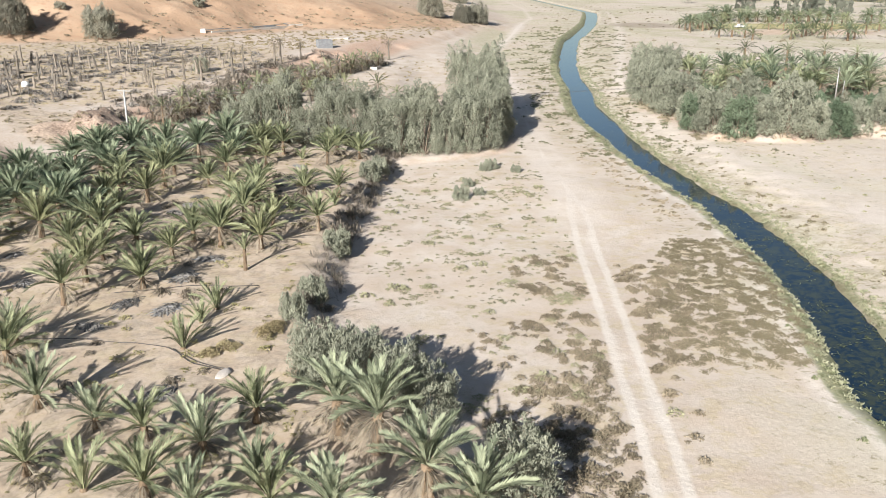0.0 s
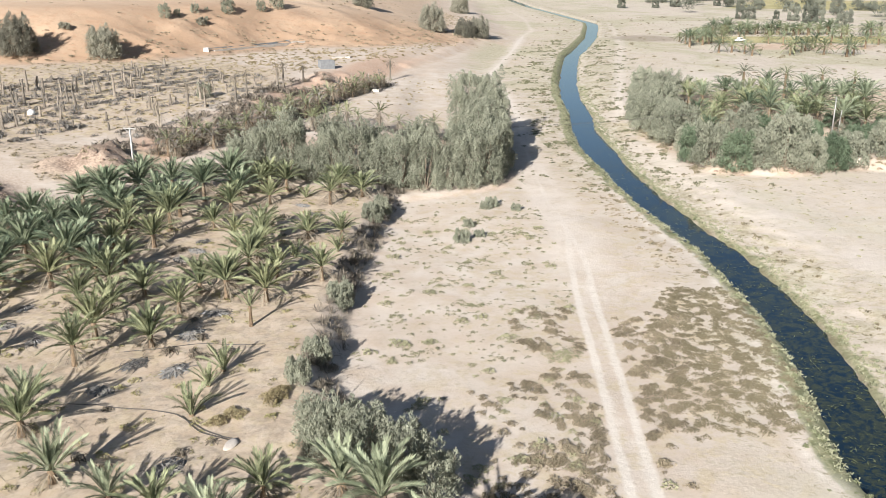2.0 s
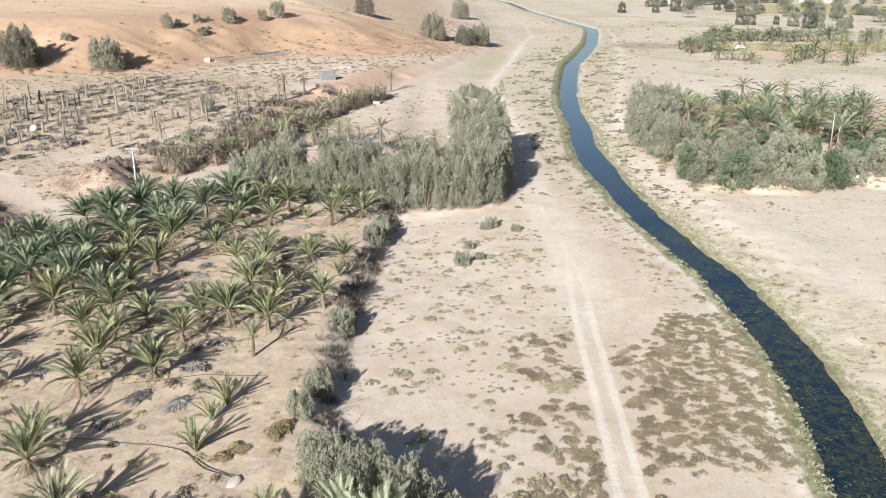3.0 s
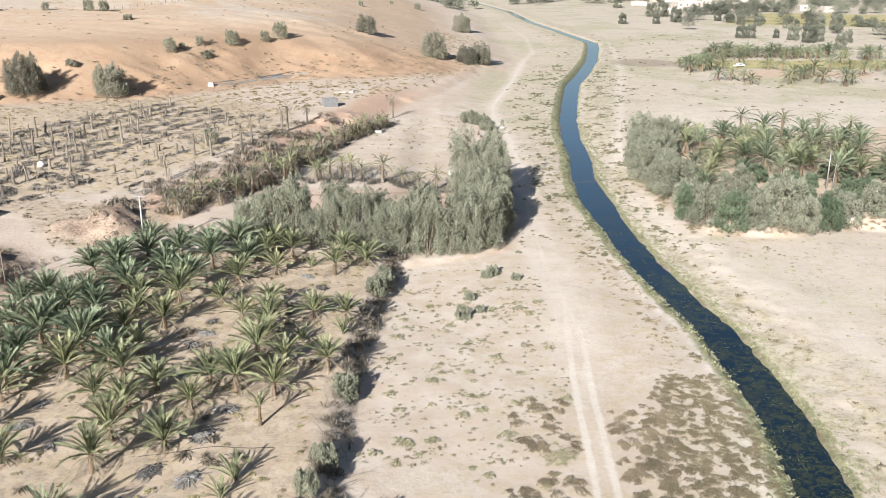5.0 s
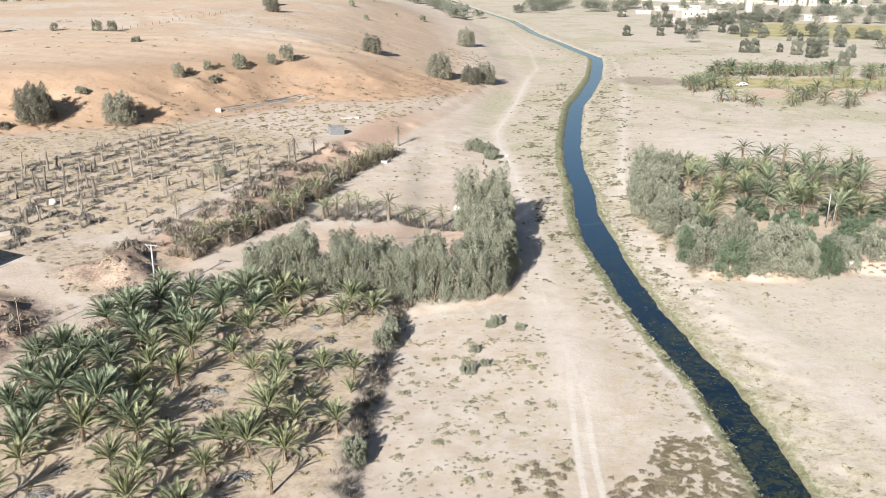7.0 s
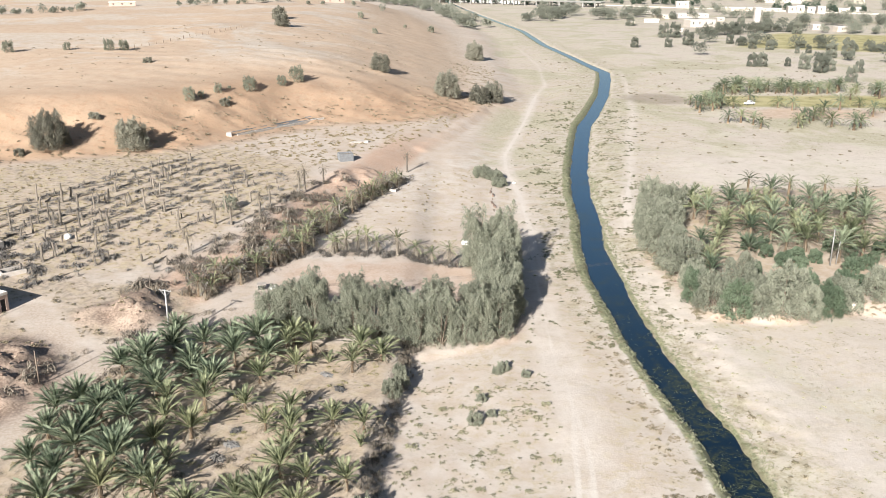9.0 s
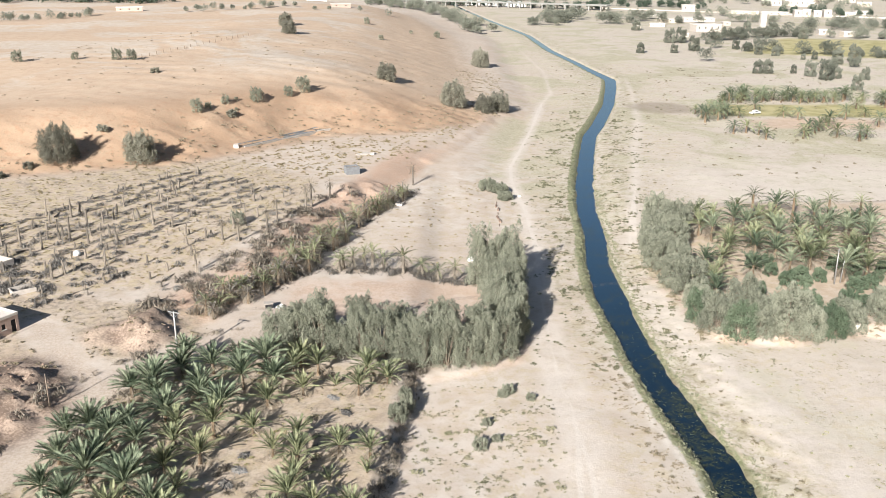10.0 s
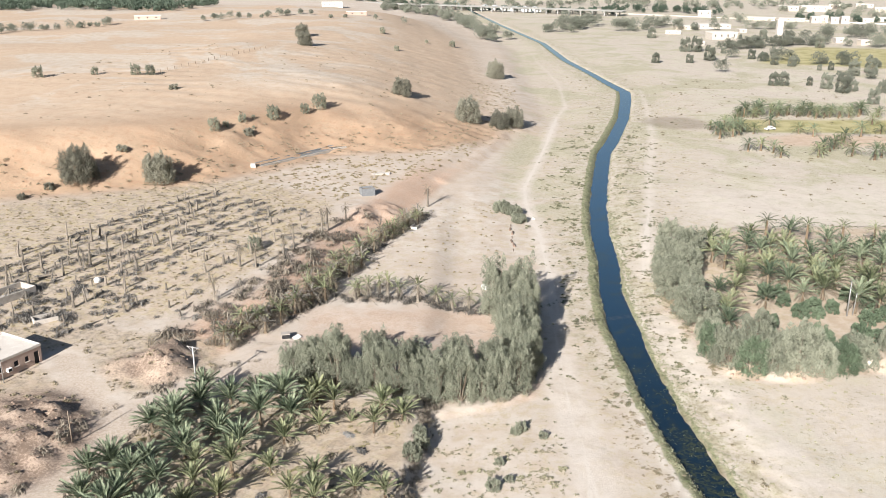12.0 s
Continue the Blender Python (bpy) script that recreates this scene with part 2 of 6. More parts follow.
    spoil = n.mix(n.ramp(n.calc("ADD", fine, n.calc("SUBTRACT", mid, 0.5)), 0.3, 0.7), (0.20, 0.145, 0.11), (0.42, 0.32, 0.25))
    c = n.mix(n.attr("spoil"), c, spoil)
    c = n.mix(n.attr("damp"), c, (0.14, 0.105, 0.07))
    c = n.mix(n.attr("crop"), c, n.mix(n.ramp(n.noise(0.12, 5), 0.4, 0.6), (0.32, 0.29, 0.13), (0.44, 0.385, 0.21)))
    c = n.mix(n.attr("tilled"), c, n.mix(n.ramp(mid, 0.35, 0.65), (0.47, 0.355, 0.265), (0.54, 0.42, 0.325)))
    # prints, crumbs and clods over all open sand
    crumb = n.noise(2.4, 7, 0.82, warp=0.6)
    c = n.mix(n.calc("MULTIPLY", n.ramp(crumb, 0.54, 0.66), n.ramp(n.noise(0.11, 4, 0.65), 0.36, 0.62, 0.12, 0.62)), c, n.mix(0.5, c, (0.24, 0.185, 0.125)))
    blot = n.noise(0.45, 7, 0.74, warp=0.9)
    c = n.mix(n.ramp(blot, 0.48, 0.66, 0.0, 0.27), c, n.mix(0.5, c, (0.30, 0.235, 0.165)))
    # pebbles and grain
    stones = n.add("ShaderNodeTexVoronoi")
    n.put(stones.inputs["Vector"], n.place)
    stones.inputs["Scale"].default_value = 2.6
    speck = n.calc("MULTIPLY", n.ramp(stones.outputs["Distance"], 0.05, 0.14, 1.0, 0.0), n.ramp(mid, 0.45, 0.65))
    c = n.mix(n.calc("MULTIPLY", speck, 0.6), c, (0.22, 0.17, 0.12))
    c = n.mix(n.ramp(grain, 0.25, 0.75, 0.0, 0.2), c, n.mix(0.5, c, (0.18, 0.13, 0.09)))
    rough_lie = n.calc("ADD", n.calc("MULTIPLY", fine, 0.7), n.calc("ADD", mid, n.calc("MULTIPLY", n.noise(1.1, 5), 1.1)))
    churn = n.calc("MULTIPLY", n.calc("MULTIPLY", n.attr("dune"), n.calc("SUBTRACT", 1.0, n.attr("pale"))), n.noise(0.6, 5, 0.6))
    n.bump(n.calc("ADD", n.calc("ADD", rough_lie, n.calc("MULTIPLY", crumb, 0.6)), n.calc("MULTIPLY", churn, 5.0)), 0.36, 0.10)
    return n.done(c, 0.95)


def water_material():
    n = Nodes("stream_water")
    n.bsdf.inputs["IOR"].default_value = 1.33
    n.bsdf.inputs["Specular IOR Level"].default_value = 0.75
    # weed just below the surface, in long drifts
    reach = n.add("ShaderNodeSeparateXYZ")
    n.put(reach.inputs[0], n.place)
    more = n.ramp(reach.outputs["Y"], 50, 150, 0.16, -0.06)
    drift = n.ramp(n.calc("ADD", n.noise(0.22, 4, 0.6, warp=0.8), more), 0.44, 0.60)
    weed = n.calc("MULTIPLY", n.ramp(n.noise(1.1, 6, 0.75, warp=1.2), 0.42, 0.58), drift)
    # sky reflection put into the base colour: near-black close by, bluer upstream
    sky_tint = n.ramp(reach.outputs["Y"], 80, 230)
    water_tone = n.mix(n.calc("ADD", n.calc("MULTIPLY", sky_tint, 0.8), n.calc("MULTIPLY", n.noise(0.1, 2), 0.2)), (0.003, 0.010, 0.018), (0.020, 0.058, 0.105))
    c = n.mix(n.calc("MULTIPLY", weed, 0.85), water_tone, n.mix(n.noise(4.0, 3), (0.022, 0.028, 0.014), (0.06, 0.066, 0.034)))
    n.bump(n.noise(2.5, 3), 0.06, 0.03)
    return n.done(c, 0.05)


GROUND = ground_material()
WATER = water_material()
PALM_GREEN = foliage("palm_leaf", (0.068, 0.084, 0.043), (0.305, 0.32, 0.185))
PALM_SILVER = foliage("palm_leaf_silvery", (0.10, 0.118, 0.073), (0.345, 0.37, 0.245))
PALM_BLUE = foliage("palm_leaf_bluish", (0.050, 0.073, 0.044), (0.265, 0.30, 0.195))
PALM_YELLOW = foliage("palm_leaf_yellowish", (0.08, 0.092, 0.044), (0.31, 0.315, 0.178))
PALM_DRY = foliage("palm_leaf_dry", (0.10, 0.083, 0.062), (0.31, 0.265, 0.20), thin=0.12)
PALM_GREY = foliage("palm_leaf_dead", (0.10, 0.09, 0.078), (0.30, 0.27, 0.235), thin=0.08)
TAMARISK = foliage("tamarisk_leaf", (0.150, 0.157, 0.116), (0.315, 0.320, 0.242), scale=0.6, thin=0.16, own=0.2, speck=0.14)
TAMARISK_GREEN = foliage("tamarisk_leaf_green", (0.072, 0.10, 0.062), (0.165, 0.205, 0.132), scale=0.5, thin=0.18, own=0.2, speck=0.14)
BUSH_GREY = foliage("bush_twigs_grey", (0.145, 0.14, 0.11), (0.325, 0.312, 0.245), scale=0.8, thin=0.3)
SCRUB_BROWN = foliage("scrub_brown", (0.135, 0.112, 0.075), (0.30, 0.25, 0.175), scale=0.4, thin=0.15)
STRAW = foliage("straw_tuft", (0.25, 0.205, 0.115), (0.42, 0.36, 0.22), scale=0.3, thin=0.2)
BANK_GRASS = foliage("bank_grass_blade", (0.155, 0.162, 0.098), (0.33, 0.325, 0.215), scale=0.4, thin=0.2)
WEED = foliage("yellow_green_weed", (0.20, 0.185, 0.085), (0.40, 0.365, 0.19), scale=0.3, thin=0.2)
SCRUB_DEAD = foliage("dead_brush", (0.10, 0.085, 0.068), (0.27, 0.23, 0.18), scale=0.4, thin=0.1)
SCRUB_OLIVE = foliage("scrub_olive", (0.175, 0.15, 0.097), (0.345, 0.295, 0.20), scale=0.4, thin=0.2)
SCRUB_GREEN = foliage("scrub_green", (0.15, 0.15, 0.09), (0.33, 0.315, 0.20), scale=0.4, thin=0.2)
REED = foliage("reed", (0.09, 0.105, 0.052), (0.21, 0.222, 0.125), scale=0.4)
FAR_LEAF = foliage("far_tree_leaf", (0.105, 0.112, 0.088), (0.215, 0.222, 0.175), scale=0.12, thin=0.15, speck=0.12)
GROVE_LEAF = foliage("plantation_leaf", (0.06, 0.084, 0.06), (0.15, 0.185, 0.135), scale=0.12, speck=0.12)
MUD = plain("mud_wall", (0.15, 0.105, 0.08), (0.30, 0.22, 0.17), 2.0, bump=0.5)
DEBRIS = foliage("charred_frond", (0.11, 0.10, 0.09), (0.32, 0.295, 0.26), thin=0.05)
BARK = plain("palm_bark", (0.10, 0.07, 0.045), (0.24, 0.175, 0.115), 6, bump=0.6)
DEAD_WOOD = plain("dead_palm_trunk", (0.115, 0.10, 0.083), (0.275, 0.235, 0.19), 4, bump=0.6)
WOOD = plain("weathered_wood", (0.13, 0.10, 0.075), (0.26, 0.21, 0.16), 5, bump=0.4)
CHAR = plain("charred_ash", (0.022, 0.021, 0.022), (0.26, 0.255, 0.25), 1.8, bump=0.5)
CONCRETE = plain("concrete", (0.36, 0.32, 0.28), (0.52, 0.47, 0.42), 1.5, bump=0.3)
BLOCK = plain("cement_block", (0.15, 0.155, 0.16), (0.25, 0.255, 0.26), 2.5, bump=0.4)
PLASTER = plain("rose_plaster", (0.40, 0.29, 0.24), (0.50, 0.38, 0.32), 0.9, bump=0.2)
ROOF = plain("roof_screed", (0.58, 0.52, 0.46), (0.74, 0.69, 0.63), 0.6, bump=0.2)
WHITE = plain("white_plastic", (0.68, 0.67, 0.64), (0.82, 0.81, 0.78), 2.0, rough=0.5)
DARK = plain("dark_opening", (0.02, 0.02, 0.022), (0.05, 0.047, 0.045), 3)
STEEL = plain("galvanised_steel", (0.30, 0.29, 0.275), (0.42, 0.41, 0.39), 2.0, rough=0.5, metal=0.5)
HOSE = plain("black_hose", (0.045, 0.042, 0.04), (0.10, 0.09, 0.08), 3, rough=0.7)
STONE = plain("pale_stone", (0.44, 0.38, 0.31), (0.60, 0.54, 0.46), 2.5, bump=0.5)
RUBBLE = plain("red_rubble", (0.22, 0.155, 0.118), (0.40, 0.30, 0.235), 1.5, bump=0.5)
ROAD_GREY = plain("bridge_concrete", (0.22, 0.215, 0.20), (0.32, 0.31, 0.29), 0.15)

# ---- mesh helpers ---------------------------------------------------------
def mesh_of(name, verts, faces, material, soft=False):
    me = bpy.data.meshes.new(name)
    me.from_pydata([tuple(v) for v in np.asarray(verts, float).tolist()], [], [tuple(f) for f in (faces.tolist() if isinstance(faces, np.ndarray) else faces)])
    me.materials.append(material)
    if soft:
        me.polygons.foreach_set("use_smooth", np.ones(len(me.polygons), bool))
    me.update()
    return me


def joined(pieces):
    """Several (verts, faces) as one."""
    verts, faces, n = [], [], 0
    for v, f in pieces:
        v = np.asarray(v, float).reshape(-1, 3)
        verts.append(v)
        faces += [tuple(int(i) + n for i in face) for face in f]
        n += len(v)
    return np.concatenate(verts), faces


def moved(piece, m):
    v, f = piece
    r = np.array(m)
    return np.asarray(v, float) @ r[:3, :3].T + r[:3, 3], f


def part(name, piece, material, parent=None, label="", soft=False, m=None):
    ob = new(name, mesh_of(name, *piece, material, soft) if isinstance(piece, tuple) else piece)
    if parent is not None:
        ob.parent = parent
    if m is not None:
        ob.matrix_basis = m
    if label:
        ob["label"] = label
    return ob


def thing(name, m, label, category, group="", kind=""):
    ob = new(name)
    ob.empty_display_size = 0.3
    ob.matrix_basis = m
    return tagged(ob, label, category, group, kind)


def ground_z(x, y):
    return float(height(np.array([x]), np.array([y]))[0])


def on_ground(x, y, turn=0.0, size=1.0, sink=0.05, lean=(0, 0)):
    return pose(x, y, ground_z(x, y) - sink, lean[0], lean[1], turn) @ Matrix.Scale(size, 4)


def box(x0, y0, z0, x1, y1, z1, bevel=0.0):
    bm = bmesh.new()
    bmesh.ops.create_cube(bm, size=1)
    bmesh.ops.scale(bm, vec=(x1 - x0, y1 - y0, z1 - z0), verts=bm.verts)
    bmesh.ops.translate(bm, vec=((x0 + x1) / 2, (y0 + y1) / 2, (z0 + z1) / 2), verts=bm.verts)
    if bevel:
        bmesh.ops.bevel(bm, geom=bm.edges[:], offset=bevel, segments=2, affect="EDGES")
    bm.verts.index_update()
    out = np.array([v.co[:] for v in bm.verts]), [[v.index for v in f.verts] for f in bm.faces]
    bm.free()
    return out


def tube(points, radii, sides=6, cap=True):
    """A tapered tube along points."""
    pts = [Vector(p) for p in points]
    verts, faces = [], []
    for i, p in enumerate(pts):
        way = (pts[min(i + 1, len(pts) - 1)] - pts[max(i - 1, 0)]).normalized()
        a = way.cross(Vector((0.31, 0.95, 0.05))).normalized()
        b = way.cross(a)
        for k in range(sides):
            t = 2 * math.pi * k / sides
            verts.append(p + (a * math.cos(t) + b * math.sin(t)) * radii[i])
    for i in range(len(pts) - 1):
        for k in range(sides):
            q = (k + 1) % sides
            faces.append((i * sides + k, i * sides + q, (i + 1) * sides + q, (i + 1) * sides + k))
    if cap:
        faces.append(tuple(range(sides))[::-1])
        faces.append(tuple((len(pts) - 1) * sides + k for k in range(sides)))
    return np.array([v[:] for v in verts]), faces


# ---- ground ---------------------------------------------------------------
TRACK = [(10, -60), (11.1, 36), (11.5, 42), (11.8, 50), (12.3, 60), (12.8, 73), (13.5, 83), (13.9, 95), (13.2, 108), (12.6, 120), (13.2, 138), (14.2, 160),
         (14.0, 190), (11.9, 220), (12.6, 238), (16.3, 258), (22, 292), (30, 346), (36, 374), (39, 442), (34, 540), (32, 645)]
FAR_TRACK = [(33.5, 168), (38.5, 195), (44, 222), (51, 262), (60, 305), (66, 345), (72, 390), (76, 425)]
EAST_PATH = [(45, 78), (40, 95), (36, 112), (33, 130), (31.5, 145)]
DIRT_ROAD = [(-60, 30), (-51, 80), (-49.5, 92), (-47.5, 104), (-41.5, 112), (-35, 118), (-29, 121)]
YARD_ROAD = [(-63, 119), (-56, 110.5), (-50, 105.5)]
FIELD = [(-29, 130), (-30, 143), (2, 146), (5, 133), (1, 118), (-26, 118)]
BURNT = [(-110, 120), (-66, 126), (-50, 134), (-30, 186), (-34, 205), (-60, 225), (-115, 190)]
ORCHARD = [(-9, 57), (-9, 70), (-8, 95), (-8, 110), (-30, 114), (-44, 108), (-49, 90), (-62, 30), (8, 20), (3, 38)]


def spread(stops):
    """Grid lines: from stop to stop at the given spacing."""
    out = [stops[0][0]]
    for (a, step), (b, _) in zip(stops, stops[1:]):
        n = max(1, int(round((b - a) / step)))
        out += [a + (b - a) * (k + 1) / n for k in range(n)]
    return np.array(out)


def line_x(y):
    return np.interp(y, [p[1] for p in STREAM], [p[0] for p in STREAM])


def lumps(x, y, size, seed, low, high):
    return smooth(low, high, waves(x, y, size, seed) + 0.6 * waves(x, y, size * 0.35, seed + 1))


def off_track(x, y):
    return smooth(1.2, 1.8, line_gap(x, y, TRACK)[0])


# patches of low scrub on the plain
LEFT_A = [(5.5, 63), (6.2, 72), (12.2, 72), (11.3, 63)]
LEFT_B = [(2.2, 51), (2.5, 59.5), (10.8, 60), (10.6, 51)]
LEFT_C = [(2.5, 50.5), (10.4, 50.5), (10, 30), (4, 33)]
RIGHT_D = [(14.0, 69.5), (19.6, 69.5), (17.5, 55), (14.2, 47), (12.6, 39), (11.6, 39), (12.3, 50), (12.6, 60)]
RIGHT_F = [(16, 66), (21, 77), (26, 76.5), (26.3, 70), (25.4, 60), (23.5, 51), (14, 50)]


def brown_share(x, y):
    a = smooth(-1, 1, inside(x, y, LEFT_A)) * lumps(x, y, 3.2, 41, -0.3, 0.5)
    b = smooth(-1, 1, inside(x, y, LEFT_B)) * lumps(x, y, 3.6, 42, -0.3, 0.6) * (0.35 + 0.65 * smooth(3, 8, x))
    c = smooth(-1.5, 1, inside(x, y, LEFT_C)) * lumps(x, y, 3.0, 43, -0.8, 0.4) * smooth(52, 46, y + 1.2 * (6 - x))
    d = smooth(-1, 1, inside(x, y, RIGHT_D)) * lumps(x, y, 2.6, 44, -0.4, 0.5)
    return np.clip(np.maximum(np.maximum(a, b), np.maximum(c, d)), 0, 1) * off_track(x, y) * (0.12 + 0.88 * lumps(x, y, 1.5, 72, -0.3, 0.4))


def olive_share(x, y):
    return smooth(-1, 1.2, inside(x, y, RIGHT_F)) * lumps(x, y, 2.4, 45, -0.65, 0.4) * (0.35 + 0.65 * smooth(15, 20, x)) * off_track(x, y) * (0.40 + 0.60 * lumps(x, y, 1.25, 74, -0.5, 0.25))


def ground_mat(x, y):
    return 0.45 * brown_share(x, y) + 0.7 * olive_share(x, y)


def build_ground():
    gx = spread([(-4500, 500), (-1500, 100), (-400, 20), (-140, 3), (-75, 0.8), (45, 1.0), (90, 3), (180, 12), (420, 60), (1500, 500), (4500, 1)])
    gy = spread([(-600, 60), (0, 6), (26, 0.65), (135, 0.85), (235, 1.4), (330, 2), (520, 6), (1100, 60), (2000, 500), (4800, 1)])
    X, Y = np.meshgrid(gx, gy)
    x, y = X.ravel(), Y.ravel()
    z = height(x, y)
    nx, ny = len(gx), len(gy)
    i = np.arange(nx * ny).reshape(ny, nx)
    faces = np.stack([i[:-1, :-1], i[:-1, 1:], i[1:, 1:], i[1:, :-1]], -1).reshape(-1, 4)
    me = bpy.data.meshes.new("ground")
    me.vertices.add(len(x))
    me.vertices.foreach_set("co", np.stack([x, y, z], -1).ravel())
    me.loops.add(faces.size)
    me.loops.foreach_set("vertex_index", faces.ravel())
    me.polygons.add(len(faces))
    me.polygons.foreach_set("loop_start", np.arange(0, faces.size, 4))
    me.polygons.foreach_set("use_smooth", np.ones(len(faces), bool))
    me.update(calc_edges=True)
    me.materials.append(GROUND)

    gap, _ = line_gap(x, y, STREAM)
    edge = gap - stream_width(y) / 2
    dune, bank, burnt, orchard = inside(x, y, DUNE), inside(x, y, BANK), inside(x, y, BURNT), inside(x, y, ORCHARD)
    terrace, right = inside(x, y, TERRACE), inside(x, y, RIGHT)
    track = np.minimum(line_gap(x, y, TRACK)[0], line_gap(x, y, FAR_TRACK)[0])
    track = track + 0.9 * smooth(300, 430, y) + 0.8 * smooth(84, 97, y) * smooth(150, 135, y) + 0.6 * smooth(140, 165, y) * (x < 30) * smooth(330, 290, y) + 0.35 * smooth(20, 30, x) + 0.55 * smooth(185, 220, y) * (x > 30)
    roads = np.minimum(line_gap(x, y, DIRT_ROAD)[0], line_gap(x, y, YARD_ROAD)[0] + 1.2)
    across = ((x + 88) * 0.898 - (y - 146) * 0.44 + 0.5 * waves(x, y, 9, 61)) / 4.2
    rows = smooth(0.30, 0.12, np.abs(across - np.round(across)))
    yard = np.minimum(inside(x, y, [(-100, 60), (-54, 80), (-51, 100), (-44, 112), (-36, 119), (-40, 130), (-60, 132), (-100, 130)]), roads - 2.2)
    zones = {
        "dune": smooth(-6, 4 + 22 * smooth(290, 340, y), dune) * smooth(1150, 850, y) + 0.2 * smooth(-40, 0, dune) * smooth(6, -4, dune),
        "pale": np.maximum(smooth(18, 50, dune), smooth(285, 330, y) * smooth(-10, -3, dune)) * smooth(1200, 900, y),
        "red": np.clip(smooth(-2, 2, inside(x, y, FIELD)) * 0.55 + smooth(-1.5, 1.5, terrace) * smooth(13, 7, terrace) * smooth(112, 128, y) * smooth(260, 225, y) * 1.0
                       + 0.12 * smooth(2, 5, yard)
                       + 0.35 * smooth(-1.5, -0.3, bank) * smooth(1.5, 0.2, bank) * smooth(104, 112, y) * smooth(140, 120, y)
                       + 0.35 * smooth(-2, -0.5, right) * smooth(3, 1, right) + 0.2 * smooth(4, 1.5, line_gap(x, y, [(-10, 236), (-4.7, 251), (2, 277), (8, 297)])[0]), 0, 1),
        "tilled": smooth(-3, 3, inside(x, y, [(97, 296), (140, 296), (150, 312), (118, 318), (100, 312)])),
        "spoil": np.clip(smooth(1.1, 0.75, np.hypot((x + 60) / 11.5, (y - 96) / 14.5)) + 0.9 * smooth(1.15, 0.7, np.hypot((x + 47.5) / 4.8, (y - 118.5) / 6.5)) + 0.7 * smooth(1.2, 0.6, np.hypot((x + 52.5) / 3.6, (y - 117) / 4.5)) + 0.12 * smooth(-1, 4, terrace) * smooth(14, 8, terrace) * smooth(122, 130, y) * smooth(220, 200, y), 0, 1),
        "lane": smooth(3.6, 2.0, roads + 0.5 * waves(x, y, 6, 64)),
        "east": smooth(1, 5, -bank) * smooth(0, 3, -right) * (0.12 + 0.88 * smooth(14, 26, x)),
        "burn": 0.6 * smooth(1, 4, yard) + smooth(-4, 6, burnt) * (0.2 + (0.25 + 0.55 * smooth(6, 3, across)) * rows) + 0.45 * smooth(0, 3, orchard),
        "straw": np.clip(0.35 * smooth(1, 4, yard) + smooth(0, 6, burnt) * 0.8 + 0.4 * smooth(0, 3, orchard) + 0.5 * smooth(2, 6, edge) * smooth(40, 18, edge) * smooth(6, -2, bank)
                          + 0.35 * smooth(-3, 3, inside(x, y, [(-26, 150), (-10, 218), (6, 220), (7, 150)])), 0, 1),
        "scrub": np.clip(0.75 * smooth(0.8, 2.5, edge) * smooth(13, 5, edge) * smooth(100, 130, y) + 0.3 * smooth(600, 700, y) * smooth(40, 70, x)
                         + 0.9 * smooth(15, 3, edge) * smooth(40, 60, y) * (x > 29), 0, 1),
        "soil": np.clip(0.85 * smooth(0, 3, orchard) + 0.55 * smooth(1, 4, yard) + 0.55 * smooth(0, 6, burnt) + 0.8 * smooth(2, 5, right), 0, 1),
        "flat": np.clip(0.5 * smooth(40, 60, x) * smooth(205, 240, y) * smooth(700, 500, y) + smooth(1, 4, edge) * smooth(6, -2, bank) * smooth(190, 220, y) * smooth(1200, 900, y) * np.where(x < line_x(y), 1.0, 0.9), 0, 1),
        "crust": smooth(45, 80, dune + 14 * waves(x, y, 60, 71)) * smooth(1200, 900, y),
        "mat": np.clip(ground_mat(x, y), 0, 1),
        "fleck": np.clip(0.25 + 0.75 * smooth(1, 5, -bank) * smooth(0, 3, -right) * smooth(16, 24, x) + 0.5 * smooth(150, 200, y) * smooth(1, 5, -bank) + 0.6 * smooth(0, 5, burnt) + 0.5 * smooth(-6, 0, dune) * smooth(30, 15, dune), 0, 1),
        "path": smooth(0.6, 0.15, np.abs(edge - 2.5 - 0.3 * waves(x, y, 11, 62))) * (x < line_x(y)) * smooth(125, 105, y),
        "fringe": smooth(-0.6, 0.1, edge) * (np.where(x < line_x(y), smooth(2.6, 1.7, edge) * (1.0 - 0.35 * smooth(105, 150, y)) + 0.2 * smooth(6, 2, edge) * smooth(110, 135, y), (0.85 - 0.35 * smooth(150, 200, y)) * smooth(1.5, 0.3, edge))),
        "track": np.clip(track, 0, 9),
        "dust": np.clip(smooth(3.6, 1.0, track) * smooth(80, 110, y) * smooth(700, 400, y) + 0.9 * smooth(5.0, 1.0, line_gap(x, y, TRACK)[0]) * smooth(68, 92, y) * smooth(140, 118, y)
                        + 0.9 * smooth(4.5, 1.5, line_gap(x, y, EAST_PATH)[0]) + 0.35 * smooth(34, 45, x) * smooth(125, 115, y) * smooth(60, 90, y) + 0.8 * smooth(45, 60, x) * smooth(195, 210, y) * smooth(255, 225, y), 0, 1),
        "damp": 0.85 * smooth(0.4, -0.3, edge) + 0.45 * smooth(1.0, 0.55, np.hypot((x - 75) / 16, (y - 338) / 17)),
        "crop": np.clip(smooth(-3, 3, inside(x, y, [(88, 322), (150, 318), (230, 330), (230, 348), (98, 346)]))
                        + smooth(-5, 5, inside(x, y, [(165, 540), (260, 500), (330, 610), (220, 640)])), 0, 1),
    }
    for k, v in zones.items():
        me.attributes.new(k, "FLOAT", "POINT").data.foreach_set("value", v.astype(np.float32))
